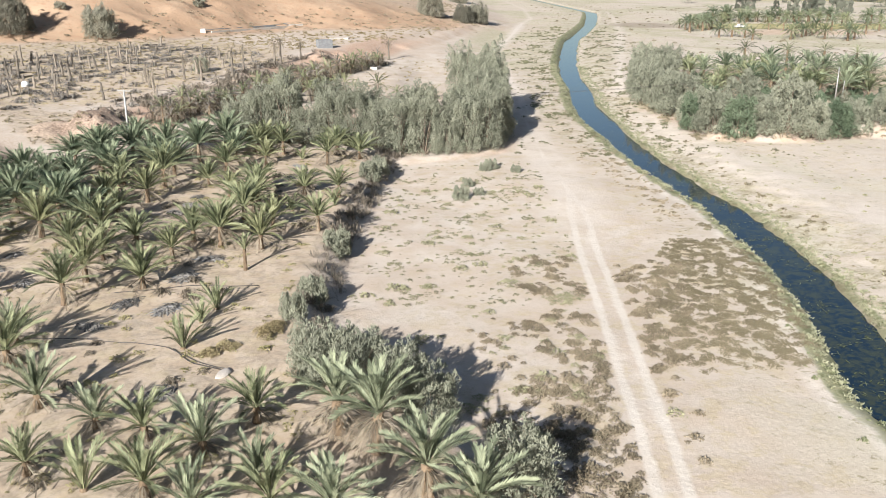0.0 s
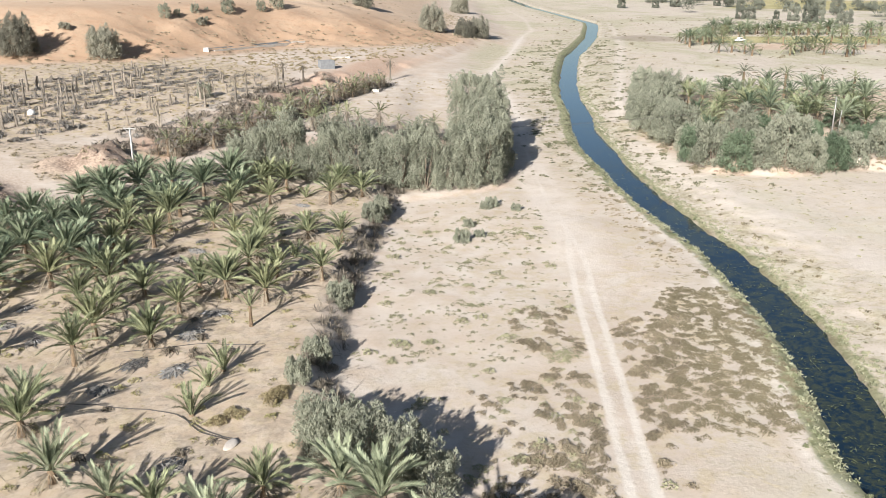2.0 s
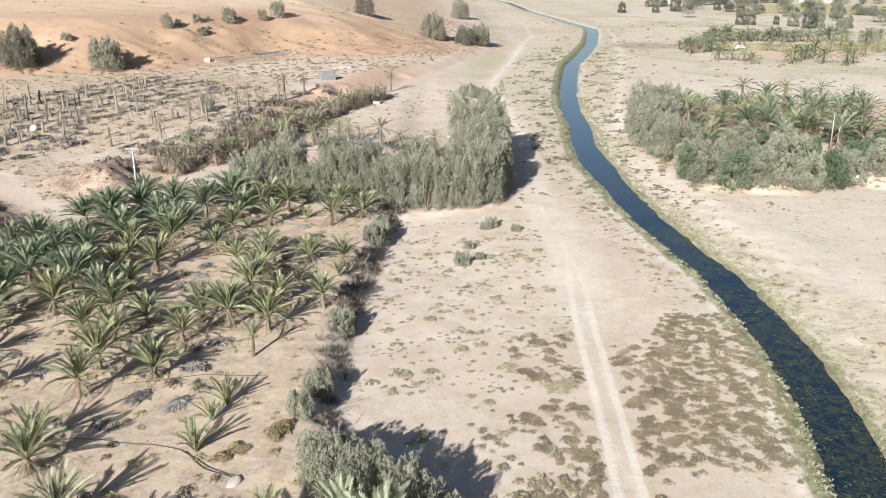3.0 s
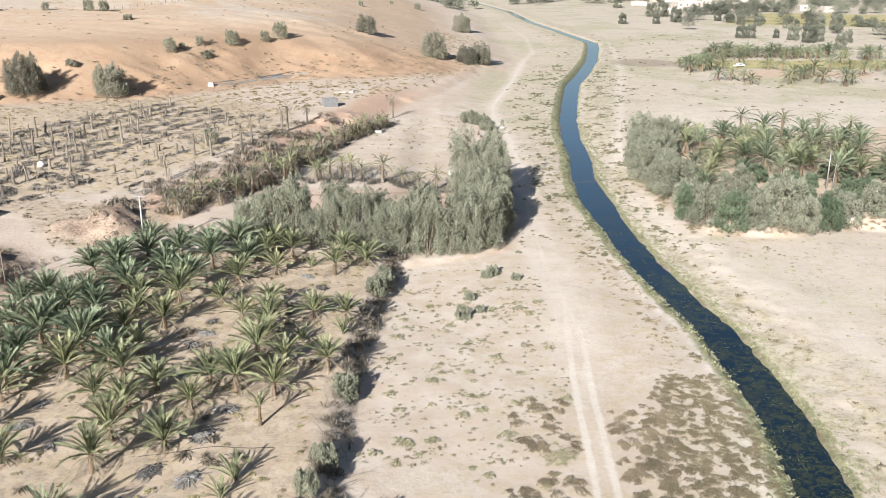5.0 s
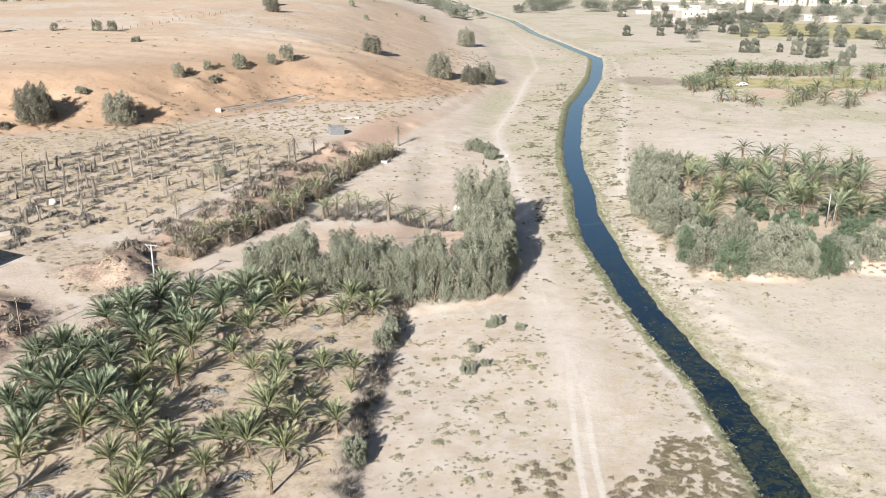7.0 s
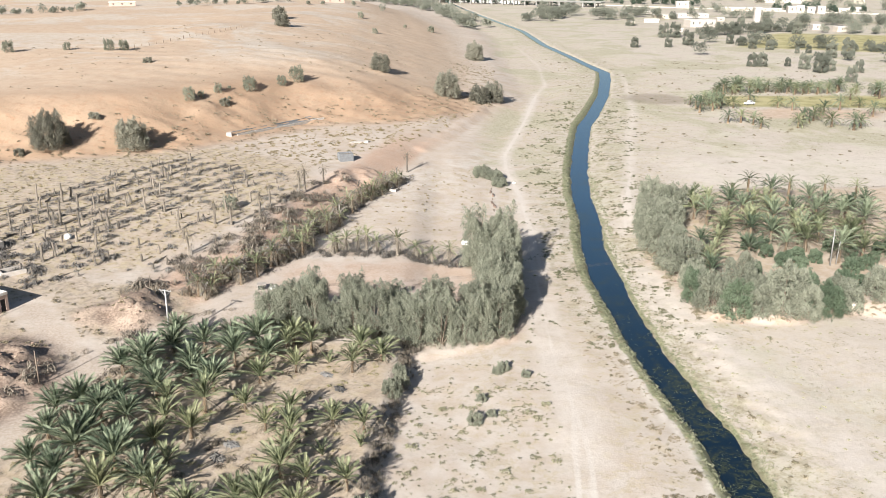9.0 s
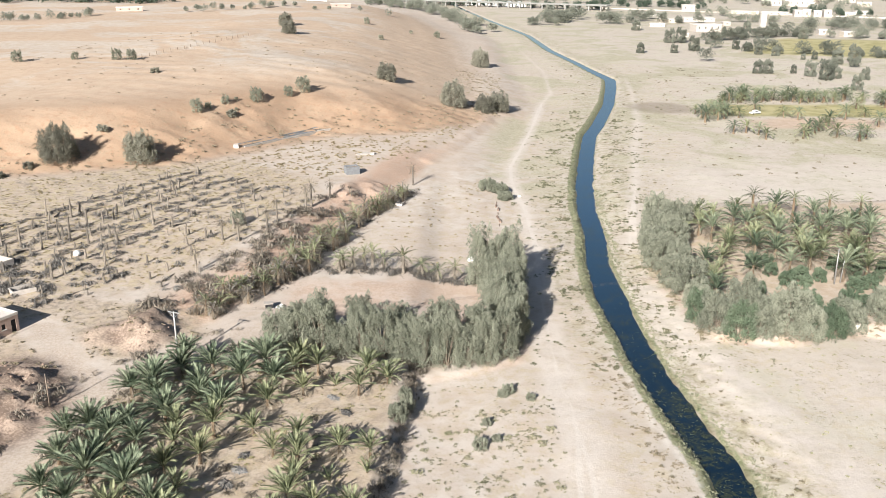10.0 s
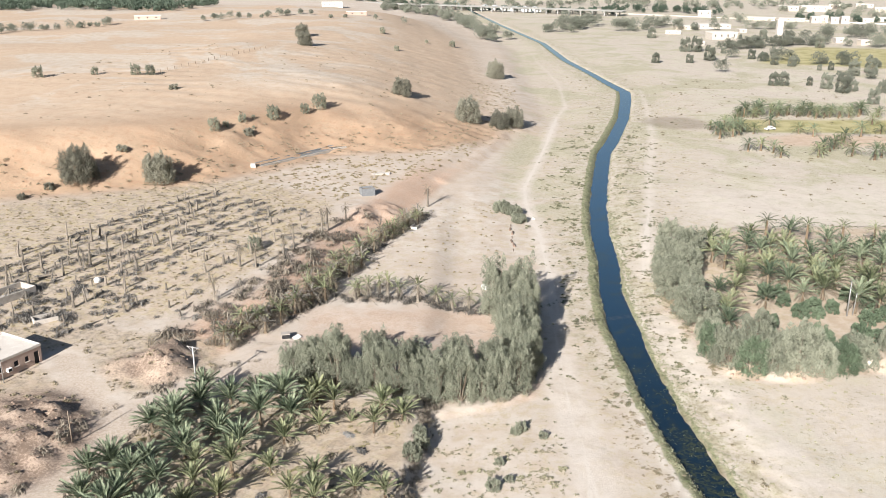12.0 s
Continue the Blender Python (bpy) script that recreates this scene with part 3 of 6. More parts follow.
    return tagged(new("ground", me), "pale sandy wadi floor rising to an orange dune", "ground", kind="structure")


build_ground()


def build_stream():
    pts = [Vector((px, py, 0)) for px, py in STREAM]
    fine = []
    for a, b in zip(pts, pts[1:]):
        k = max(1, int((b - a).length / 4))
        fine += [a.lerp(b, j / k) for j in range(k)]
    verts, faces = [], []
    for i, p in enumerate(fine):
        way = (fine[min(i + 1, len(fine) - 1)] - fine[max(i - 1, 0)]).normalized()
        side = Vector((way.y, -way.x, 0))
        w = float(stream_width(p.y)) / 2 + 1.3
        for s in (-1, -0.33, 0.33, 1):
            verts.append((p + side * w * s + Vector((0, 0, -0.8 + 0.62 * float(smooth(330, 450, p.y)))))[:])
    for i in range(len(fine) - 1):
        for k in range(3):
            a = i * 4 + k
            faces.append((a, a + 1, a + 5, a + 4))
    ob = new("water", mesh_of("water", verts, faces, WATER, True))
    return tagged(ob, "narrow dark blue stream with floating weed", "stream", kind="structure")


build_stream()

# ---- palms ----------------------------------------------------------------
def frond_piece(seed, length=2.6, rise=14, droop=50, pairs=29, leaf=0.40, wide=0.108, ragged=0.0, steps=8, sides=3):
    """One feather leaf: a bent midrib along +x and two ranks of leaflets."""
    rng = np.random.RandomState(seed)
    p, spine = np.zeros(3), []
    side_bend = (rng.rand() - 0.5) * 0.25
    for i in range(steps + 1):
        s = i / steps
        a = radians(rise - droop * s ** 1.6)
        spine.append(p.copy())
        p = p + np.array([math.cos(a), side_bend * s, math.sin(a)]) * length / steps
    spine = np.array(spine)
    verts, faces = [], []
    for i, q in enumerate(spine):
        w = 0.035 * (1 - 0.8 * i / steps)
        verts += [q + (0, w, 0), q + (0, -w, 0), q + (0, 0, -w * 1.6)][:sides]
    for i in range(steps):
        a = i * sides
        faces += [(a, a + 1, a + 1 + sides, a + sides)] if sides == 2 else [(a, a + 1, a + 4, a + 3), (a + 1, a + 2, a + 5, a + 4), (a + 2, a, a + 3, a + 5)]
    for k in range(pairs):
        s = 0.14 + 0.86 * (k + 0.5) / pairs
        f = s * steps
        i = min(int(f), steps - 1)
        q = spine[i] + (spine[i + 1] - spine[i]) * (f - i)
        way = (spine[i + 1] - spine[i])
        way = way / np.linalg.norm(way)
        up = np.cross(way, (0, 1, 0))
        ll = leaf * (0.40 + 0.75 * math.sin(math.pi * min(1, 0.14 + 0.86 * (1 - s) ** 0.75)))
        for sgn in (-1, 1):
            if rng.rand() < ragged:
                continue
            ang = radians(40 + 10 * rng.rand() - 12 * s)
            lift = 0.55 + 0.2 * (rng.rand() - 0.5)
            d = way * math.cos(ang) + math.sin(ang) * (np.array((0, sgn, 0)) * math.cos(lift) + up * math.sin(lift))
            tip = q + d * ll * (0.85 + 0.3 * rng.rand()) + np.array((0, 0, -0.06 * ll))
            half = way * wide * 0.5
            n = len(verts)
            mid = q + (tip - q) * 0.45
            verts += [q, mid + half, tip, mid - half]
            faces.append((n, n + 1, n + 2, n + 3))
    return np.array(verts), faces


def frond_poses(seed, count, high=84, low=5, start=0.0, scale=1.0):
    rng = np.random.RandomState(seed)
    out = []
    for i in range(count):
        s = i / max(1, count - 1)
        lift = high + (low - high) * s ** 0.85 + (rng.rand() - 0.5) * 14
        turn = i * 137.5 + start + (rng.rand() - 0.5) * 30
        size = scale * (0.82 + 0.26 * rng.rand()) * (0.72 + 0.28 * min(1, s * 3))
        out.append(pose(0, 0, 0, 0, 0, turn) @ pose(0.06, 0, 0, 0, -lift, 0) @ pose(0, 0, 0, (rng.rand() - 0.5) * 50, 0, 0) @ Matrix.Scale(size, 4))
    return out


def trunk_piece(seed, tall, r0, r1, sides=8, ragged=0.12, lean=0.0):
    """A palm trunk ringed with old leaf bases."""
    rng = np.random.RandomState(seed)
    rings = max(4, int(tall / 0.22))
    verts, faces = [], []
    for i in range(rings + 1):
        s = i / rings
        r = r0 + (r1 - r0) * s + (0.5 * r0 * max(0, 0.12 - s) / 0.12)
        for k in range(sides):
            t = 2 * math.pi * (k + 0.5 * (i % 2)) / sides
            rr = r * (1 + ragged * (2 * rng.rand() - 0.6) + (0.16 if i % 2 else 0))
            verts.append((rr * math.cos(t) + lean * s * s * tall, rr * math.sin(t), s * tall + 0.05 * rng.rand() - 0.25 * (i == 0)))
    for i in range(rings):
        for k in range(sides):
            a, b = i * sides + k, i * sides + (k + 1) % sides
            faces.append((a, b, b + sides, a + sides))
    faces.append(tuple(rings * sides + k for k in range(sides)))
    return np.array(verts), faces


FRONDS = {}


def frond_mesh(kind, material):
    """Shared leaf meshes: 0-2 fresh, 3-4 hanging."""
    key = (kind, material.name)
    if key not in FRONDS:
        FRONDS[key] = mesh_of("frond", *FROND_PIECES[kind], material)
    return FRONDS[key]


FROND_PIECES = [frond_piece(1, droop=38), frond_piece(2, droop=26), frond_piece(3, droop=54, rise=18), frond_piece(4, rise=0, droop=55, pairs=26, ragged=0.3, wide=0.06), frond_piece(5, rise=-5, droop=30, pairs=24, ragged=0.4, wide=0.055),
                frond_piece(6, droop=62, pairs=34, leaf=0.42)]
# simpler leaves for palms far off
FAR_FRONDS = [frond_piece(11 + k, rise=14 + 2 * k, droop=(52, 36, 70, 55, 32, 64)[k], pairs=15, leaf=0.44, wide=(0.15, 0.15, 0.15, 0.1, 0.09, 0.15)[k], ragged=0.25 if k in (3, 4) else 0, steps=5, sides=2) for k in range(6)]


def palm(m, label, seed, tall, fronds, reach, green, group, dry=4, high=84, low=5, split=True, r=0.16, bark=None, curl=(0, 1, 2), skirt=0, name="date_palm", lean=0.0):
    """A date palm: trunk, fresh fronds, a few hanging dry ones. split: every frond is a part."""
    rng = np.random.RandomState(seed)
    t = thing(name, m, label, "palm tree", group)
    part("trunk", trunk_piece(seed, tall, r * 1.25, r, lean=lean), bark or BARK, t)
    top = pose(lean * tall, 0, tall)
    fresh = [(int(curl[rng.randint(len(curl))]), green, top @ q) for q in frond_poses(seed, fronds, high, low, seed * 40, reach / 2.6)]
    old = [(int(3 + rng.randint(2)), PALM_DRY, pose(lean * tall, 0, tall - 0.12) @ q) for q in frond_poses(seed + 50, dry, -8, -48, seed * 70, reach / 2.6 * 0.9)]
    if skirt:
        old += [(int(3 + rng.randint(2)), PALM_DRY if rng.rand() < 0.6 else PALM_GREY, pose(lean * tall, 0, tall - 0.15 - 0.5 * rng.rand()) @ q) for q in frond_poses(seed + 90, skirt, -45, -80, seed * 30, reach / 2.6 * 0.85)]
    if split:
        for k, mat, q in fresh:
            part("frond", frond_mesh(k, mat), None, t, m=q)
        for k, mat, q in old:
            part("dry_frond", frond_mesh(k, mat), None, t, m=q)
    else:
        part("crown", joined([moved(FAR_FRONDS[k], q) for k, mat, q in fresh]), green, t)
        if old:
            part("dry_skirt", joined([moved(FAR_FRONDS[k], q) for k, mat, q in old]), PALM_DRY, t, "hanging dry brown fronds")
    return t


# ---- tamarisk trees, bushes, tufts ---------------------------------------------
def limbs(seed, lobes, r=0.14):
    rng = np.random.RandomState(seed)
    pieces = []
    for x, y, z, rad, tall in lobes:
        mid = np.array((x * 0.45 + 0.2 * rng.randn(), y * 0.45 + 0.2 * rng.randn(), z * 0.5))
        pieces.append(tube([(x * 0.1, y * 0.1, -0.2), mid, (x, y, z + tall * 0.4)], [r, r * 0.6, r * 0.2], 5))
    return joined(pieces)


def tree_lobes(seed, tall, wide, count, stretch=1.7):
    """Feathery plumes standing apart over a broad crown, from the ground to the tips."""
    rng = np.random.RandomState(seed)
    out = []
    crest = 0.78 + 0.05 * rng.randn()
    for i in range(count):
        s = (i + 0.5) / count
        a = i * 2.39996 + 0.5 * rng.randn()
        rad = wide * (0.070 + 0.055 * rng.rand())
        up = rad * stretch * (0.8 + 0.6 * rng.rand())
        if s < 0.66:
            # the sides, lowest first
            h = 0.06 + (crest - 0.12) * (s / 0.66) ** 1.25 + 0.05 * rng.randn()
            d = (0.5 * wide * (0.96 - 0.14 * s / 0.66) - 0.5 * rad) * (0.76 + 0.38 * rng.rand())
            rad *= 1.12
        else:
            # the top, from the rim inwards
            q = math.sqrt((1 - s) / 0.34)
            d = 0.40 * wide * q
            h = crest * (0.84 + 0.16 * math.cos(1.3 * q)) + 0.10 * rng.randn()
        out.append((d * math.cos(a), d * math.sin(a), max(up * 0.72, h * tall), rad, up))
    return out


def clump_leaves(seed, lobes, count, long, wide, up):
    """Small feathers laid over the clumps, so that each clump has a lit and a shaded side."""
    rng = np.random.RandomState(seed)
    L = np.array(lobes, float)
    weight = L[:, 3] * L[:, 4]
    pick = rng.choice(len(L), count, p=weight / weight.sum())
    d = rng.randn(count, 3)
    d[:, 2] += 0.35
    d /= np.linalg.norm(d, axis=1)[:, None]
    lump = 1 + 0.16 * np.sin(d[:, 0] * 6 + pick) * np.sin(d[:, 1] * 5 + 2 * pick) + 0.12 * np.sin(d[:, 2] * 9 + pick)
    rad = (0.84 + 0.20 * rng.rand(count)) * lump
    # clumps narrow towards a feathery tip
    taper = 1.06 - 0.50 * np.clip(d[:, 2], -0.2, 1)
    c = L[pick, :3] + d * rad[:, None] * np.stack([L[pick, 3] * taper, L[pick, 3] * taper, L[pick, 4]], 1)
    way = d * (1 - up) + np.array((0, 0, up)) + 0.32 * rng.randn(count, 3)
    way /= np.linalg.norm(way, axis=1)[:, None]
    side = np.cross(way, d + 0.22 * rng.randn(count, 3))
    side /= np.linalg.norm(side, axis=1)[:, None] + 1e-9
    ln = long * (0.55 + 0.9 * rng.rand(count))[:, None]
    wd = wide * (0.6 + 0.8 * rng.rand(count))[:, None]
    verts = np.stack([c - way * ln * 0.35 - side * wd, c - way * ln * 0.35 + side * wd, c + way * ln * 0.65], 1)
    verts = verts[verts[:, :, 2].min(1) > -0.05]
    return verts.reshape(-1, 3), np.arange(len(verts) * 3).reshape(-1, 3)


def tree_model(name, label, category, seed, tall, wide, clumps, leaves, leaf, long=0.5, wide_leaf=0.13, up=0.6, stretch=1.7):
    """A first copy of a shrub or tree, kept to be copied."""
    lobes = tree_lobes(seed, tall, wide, clumps, stretch)
    t = thing(name, pose(0, 0, 0), label, category)
    part("trunk", limbs(seed, lobes[1::9], 0.04 + 0.008 * tall), WOOD, t)
    part("crown", clump_leaves(seed, lobes, leaves, long, wide_leaf, up), leaf, t)
    return t


def tuft_piece(seed, blades, tall, spread_out, wide):
    rng = np.random.RandomState(seed)
    a = rng.rand(blades) * 6.283
    lean = rng.rand(blades) ** 0.7
    root = np.stack([np.cos(a) * spread_out * 0.4 * rng.rand(blades), np.sin(a) * spread_out * 0.4 * rng.rand(blades), np.zeros(blades)], 1)
    tip = root + np.stack([np.cos(a) * spread_out * lean, np.sin(a) * spread_out * lean, tall * (1.1 - 0.75 * lean)], 1)
    side = np.stack([-np.sin(a), np.cos(a), 0.3 * rng.randn(blades)], 1) * wide
    mid = (root + tip) / 2 + np.array((0, 0, tall * 0.12))
    return np.stack([root, mid - side, tip, mid + side], 1).reshape(-1, 3), np.arange(blades * 4).reshape(-1, 4)


def dome_piece(seed, leaves, r, tall, leaf):
    """A low rounded cushion of short leaves."""
    rng = np.random.RandomState(seed)
    a, d = rng.rand(leaves) * 6.283, np.sqrt(rng.rand(leaves))
    lobed = r * (0.8 + 0.25 * np.sin(3 * a + seed) + 0.15 * np.sin(5 * a + 2 * seed))
    c = np.stack([np.cos(a) * d * lobed, np.sin(a) * d * lobed, tall * np.sqrt(np.clip(1.02 - d * d, 0, 1)) * (0.55 + 0.45 * rng.rand(leaves))], 1)
    way = np.stack([np.cos(a) * d, np.sin(a) * d, 0.7 - 0.3 * d], 1) + 0.5 * rng.randn(leaves, 3)
    way /= np.linalg.norm(way, axis=1)[:, None]
    side = np.cross(way, rng.randn(leaves, 3))
    side *= leaf * 0.3 / np.linalg.norm(side, axis=1)[:, None]
    ln = leaf * (0.6 + 0.8 * rng.rand(leaves))[:, None]
    return np.stack([c - way * ln * 0.5 - side, c - way * ln * 0.5 + side, c + way * ln * 0.5], 1).reshape(-1, 3), np.arange(leaves * 3).reshape(-1, 3)


def strew(name, spots, sizes, pieces, material, label, category, seed=0, flat=1.0):
    """One mesh of many small plants at the spots."""
    rng = np.random.RandomState(seed)
    spots = np.asarray(spots, float)
    zs = height(spots[:, 0], spots[:, 1]) - 0.03
    V, F, n = [], [], 0
    for (x, y), z, s in zip(spots, zs, sizes):
        v, f = pieces[rng.randint(len(pieces))]
        t = rng.rand() * 6.283
        c, q = math.cos(t) * s, math.sin(t) * s
        w = np.stack([v[:, 0] * c - v[:, 1] * q + x, v[:, 0] * q + v[:, 1] * c + y, v[:, 2] * s * flat + z], 1)
        V.append(w)
        F.append(f + n)
        n += len(w)
    me = mesh_of(name, np.concatenate(V), [face for f in F for face in f.tolist()], material)
    return tagged(new(name, me), label, category, kind="stuff")


def scatter(seed, count, x0, x1, y0, y1, keep):
    rng = np.random.RandomState(seed)
    x, y = x0 + (x1 - x0) * rng.rand(count), y0 + (y1 - y0) * rng.rand(count)
    ok = rng.rand(count) < keep(x, y)
    return np.stack([x[ok], y[ok]], 1)

# ---- the date grove ---------------------------------------------------------
GROVE_NAME = "date palms of the grove"
GROVE_BACK = [(-38.2, 107.1), (-34.0, 107.2), (-39.7, 100.2), (-33.8, 101.2), (-30.7, 109.2), (-26.8, 107.5), (-25.0, 104.5),
              (-42.5, 100.2), (-38.5, 97.8), (-33.4, 99.2), (-29.9, 96.0), (-28.9, 102.8), (-46.5, 90.0), (-43.9, 90.6), (-39.5, 90.8), (-45.0, 84.4), (-40.6, 81.0),
              (-40.7, 88.3), (-40.6, 84.5), (-36.3, 94.2), (-37.2, 87.0), (-35.9, 82.3), (-35.4, 78.4), (-40.2, 75.3), (-44.5, 79.0)]
GROVE_MID = [(-33.4, 88.3), (-29.4, 85.0), (-29.4, 90.7), (-25.0, 91.6), (-35.0, 73.5), (-29.9, 78.2), (-25.9, 71.1), (-21.9, 67.6), (-30.2, 67.9), (-27.5, 67.4),
             (-26.9, 62.4), (-26.7, 57.9), (-22.2, 61.1), (-39.0, 69.1), (-18.7, 70.8), (-24.6, 98.2), (-20.7, 101.3), (-13.5, 101.4), (-10.1, 105.1), (-21.6, 86.6),
             (-19.3, 89.9), (-18.5, 85.3), (-18.1, 81.1), (-10.5, 86.4), (-14.2, 87.8), (-15.3, 76.1), (-11.1, 75.2), (-19.4, 74.2), (-22.5, 109.5), (-19.7, 107.2),
             (-13.1, 107.5), (-32.6, 82.6), (-34.0, 91.5), (-21.4, 72.2), (-15.2, 70.2), (-18.0, 77.0)]
SLIM = [(-15.4, 64.9)]
GROVE_NEAR = [(-27.1, 51.2), (-26.0, 47.9), (-22.0, 42.9), (-19.7, 36.3), (-18.1, 40.8), (-15.1, 39.4), (-11.8, 38.1), (-9.8, 41.3), (-8.6, 35.6), (-13.5, 34.4), (-11.0, 33.0), (-7.5, 33.0)]
GROVE_BIG = [(-3.2, 38.4), (-0.7, 33.6), (-4.6, 31.6), (1.5, 31.4), (-5.4, 40.2)]
GROVE_MID += [(-34.2, 59.2), (-38.5, 63.0), (-22.9, 106.8), (-29.8, 73.6)]
GROVE_BACK += [(-40.6, 103.8), (-38.5, 110.1), (-39.8, 71.8), (-31.6, 75.2)]
YOUNG = [(-15.7, 56.9), (-16.2, 54.6), (-16.9, 104.1), (-10.6, 83.5), (-14.5, 81.7), (-16.5, 35.0), (-16.3, 50.6)]


def copies(model, spots, seed, size=(0.85, 1.15), group="", sink=0.05):
    """Copies of a model at the spots, turned and sized by chance."""
    rng = np.random.RandomState(seed)
    out = []
    for x, y in spots:
        m = on_ground(x, y, 360 * rng.rand(), 1.0, sink)
        s = size[0] + (size[1] - size[0]) * rng.rand()
        ob = copy_thing(model, m)
        ob.scale = (s, s, s * (0.9 + 0.2 * rng.rand()))
        if group:
            ob["group"] = group
        out.append(ob)
    return out


def share(models, spots, seed, size=(0.85, 1.15), group="", sink=0.05):
    """Copies drawn in turn from several models; the models themselves are taken away."""
    for k, model in enumerate(models):
        copies(model, spots[k::len(models)], seed + k, size, group, sink)
    for model in models:
        for o in (*model.children_recursive, model):
            bpy.data.objects.remove(o)


HOME = pose(0, 0, 0)
dense = [palm(HOME, "bushy blue-green date palm in the grove", 10 + k, 1.1 + 0.5 * k, 41, 3.15, PALM_BLUE, GROVE_NAME, dry=8, high=84, low=2) for k in range(3)]
share(dense, GROVE_BACK, 5, (0.85, 1.15))
mid = [palm(HOME, "green date palm with bare lower trunk in the grove", 20 + k, 1.0 + 0.35 * k, 30, 2.65, (PALM_GREEN, PALM_YELLOW, PALM_GREEN)[k], GROVE_NAME, dry=12, high=86, low=6) for k in range(3)]
share(mid, GROVE_MID, 6, (0.8, 1.15))
slim = [palm(HOME, "slim young date palm with a small crown", 25, 1.9, 12, 1.7, PALM_GREEN, GROVE_NAME, dry=2, high=86, low=25, r=0.11)]
share(slim, SLIM, 12, (0.95, 1.0))
near = [palm(HOME, "pale green date palm with drooping dry fronds", 30 + k, 0.8 + 0.2 * k, 24, 2.4, (PALM_SILVER, PALM_GREEN)[k % 2], GROVE_NAME, dry=16, high=88, low=6, r=0.17) for k in range(2)]
share(near, GROVE_NEAR, 7, (0.85, 1.1))
big = [palm(HOME, "large date palm with silvery green fronds", 40 + k, 2.0 + 0.4 * k, 28, 2.75, PALM_SILVER, GROVE_NAME, dry=22, high=84, low=16, r=0.24, curl=(5, 0)) for k in range(2)]
share(big, GROVE_BIG, 8, (0.9, 1.05))
young = [palm(HOME, "young stemless date palm", 50, 0.15, 14, 2.0, PALM_GREEN, "young palms", dry=2, high=86, low=30, r=0.12)]
share(young, YOUNG, 9, (0.8, 1.2))

# ---- half-dead palms along the ditch and the field -----------------------------
DITCH = [(-40.7, 128.3), (-37.9, 132.2), (-37.2, 134.2), (-35.2, 139.1), (-33.6, 142.6), (-31.9, 141.0), (-30.2, 143.7), (-29.5, 156.0), (-31.8, 154.4), (-29.8, 153.0),
         (-27.4, 161.7), (-25.2, 160.4), (-23.4, 165.4), (-26.5, 152.5), (-21.9, 149.9), (-22.6, 177.9), (-21.3, 181.8), (-20.0, 185.5), (-17.4, 190.8), (-16.3, 193.5),
         (-14.7, 198.0), (-13.5, 200.5), (-35.1, 132.5), (-33.3, 136.1), (-38.7, 130.0), (-39.0, 125.9), (-28.2, 148.5), (-26.0, 168.5), (-24.4, 172.2), (-18.6, 188.0), (-15.5, 195.8),
         (-36.4, 136.6), (-31.0, 147.8), (-27.9, 158.4), (-40.2, 130.4), (-38.4, 134.4), (-34.2, 140.8), (-32.6, 144.6), (-30.6, 150.6), (-28.6, 151.4), (-24.8, 162.8),
         (-28.6, 164.2), (-25.8, 164.6), (-23.8, 168.0), (-22.0, 175.0), (-19.0, 184.0)]
SOUTH_ROW = [(-20.2, 149.9), (-18.2, 150.9), (-14.6, 149.4), (-10.9, 147.7), (-4.7, 147.1), (-1.7, 146.5), (-22.3, 148.4), (-16.6, 150.2), (-7.6, 147.8)]
TALL = [(-43.0, 158.8), (-38.1, 171.0), (-33.8, 180.2), (-33.1, 183.1), (-30.0, 189.5), (-12.8, 211.5), (-46.1, 158.9), (-38.6, 164.0), (-46.6, 143.1)]
DITCH_LINE = [(-41, 125), (-37, 135), (-30.5, 146), (-28, 163), (-23, 180), (-14, 202)]


def beside(line, step, wide, seed):
    """Spots along a line, a little off it."""
    rg = np.random.RandomState(seed)
    out = []
    for (ax, ay), (bx, by) in zip(line, line[1:]):
        n = max(1, int(math.hypot(bx - ax, by - ay) / step))
        out += [(ax + (bx - ax) * (j + rg.rand()) / n + rg.randn() * wide, ay + (by - ay) * (j + rg.rand()) / n + rg.randn() * wide) for j in range(n)]
    return out


DITCH += beside(DITCH_LINE, 1.5, 1.0, 3)
ditch = [palm(HOME, "half-dead date palm wrapped in brown hanging fronds", 60 + k, 1.9 + 0.5 * k, 7 + 2 * k, 2.4, (PALM_YELLOW, PALM_GREY, PALM_GREEN)[k], "palms along the ditch", dry=16, high=72, low=-20, split=False, skirt=28, r=0.2) for k in range(3)]
share(ditch, DITCH, 15, (0.65, 1.0))
row = [palm(HOME, "date palm with green top and dry skirt at the field edge", 70 + k, 2.6 + 0.5 * k, 15, 2.3, (PALM_GREEN, PALM_YELLOW)[k], "palms at the field edge", dry=10, high=78, low=-20, split=False, skirt=20, r=0.2, bark=DEAD_WOOD) for k in range(2)]
share(row, SOUTH_ROW, 16, (0.8, 1.1))
tall = [palm(HOME, "tall scorched palm with a small drooping crown", 80 + k, 3.9 + 0.4 * k, 8, 1.7, PALM_DRY, "scorched palms", dry=10, high=60, low=-30, split=False, skirt=18, r=0.15, bark=DEAD_WOOD) for k in range(2)]
share(tall, TALL, 17, (0.8, 1.15))

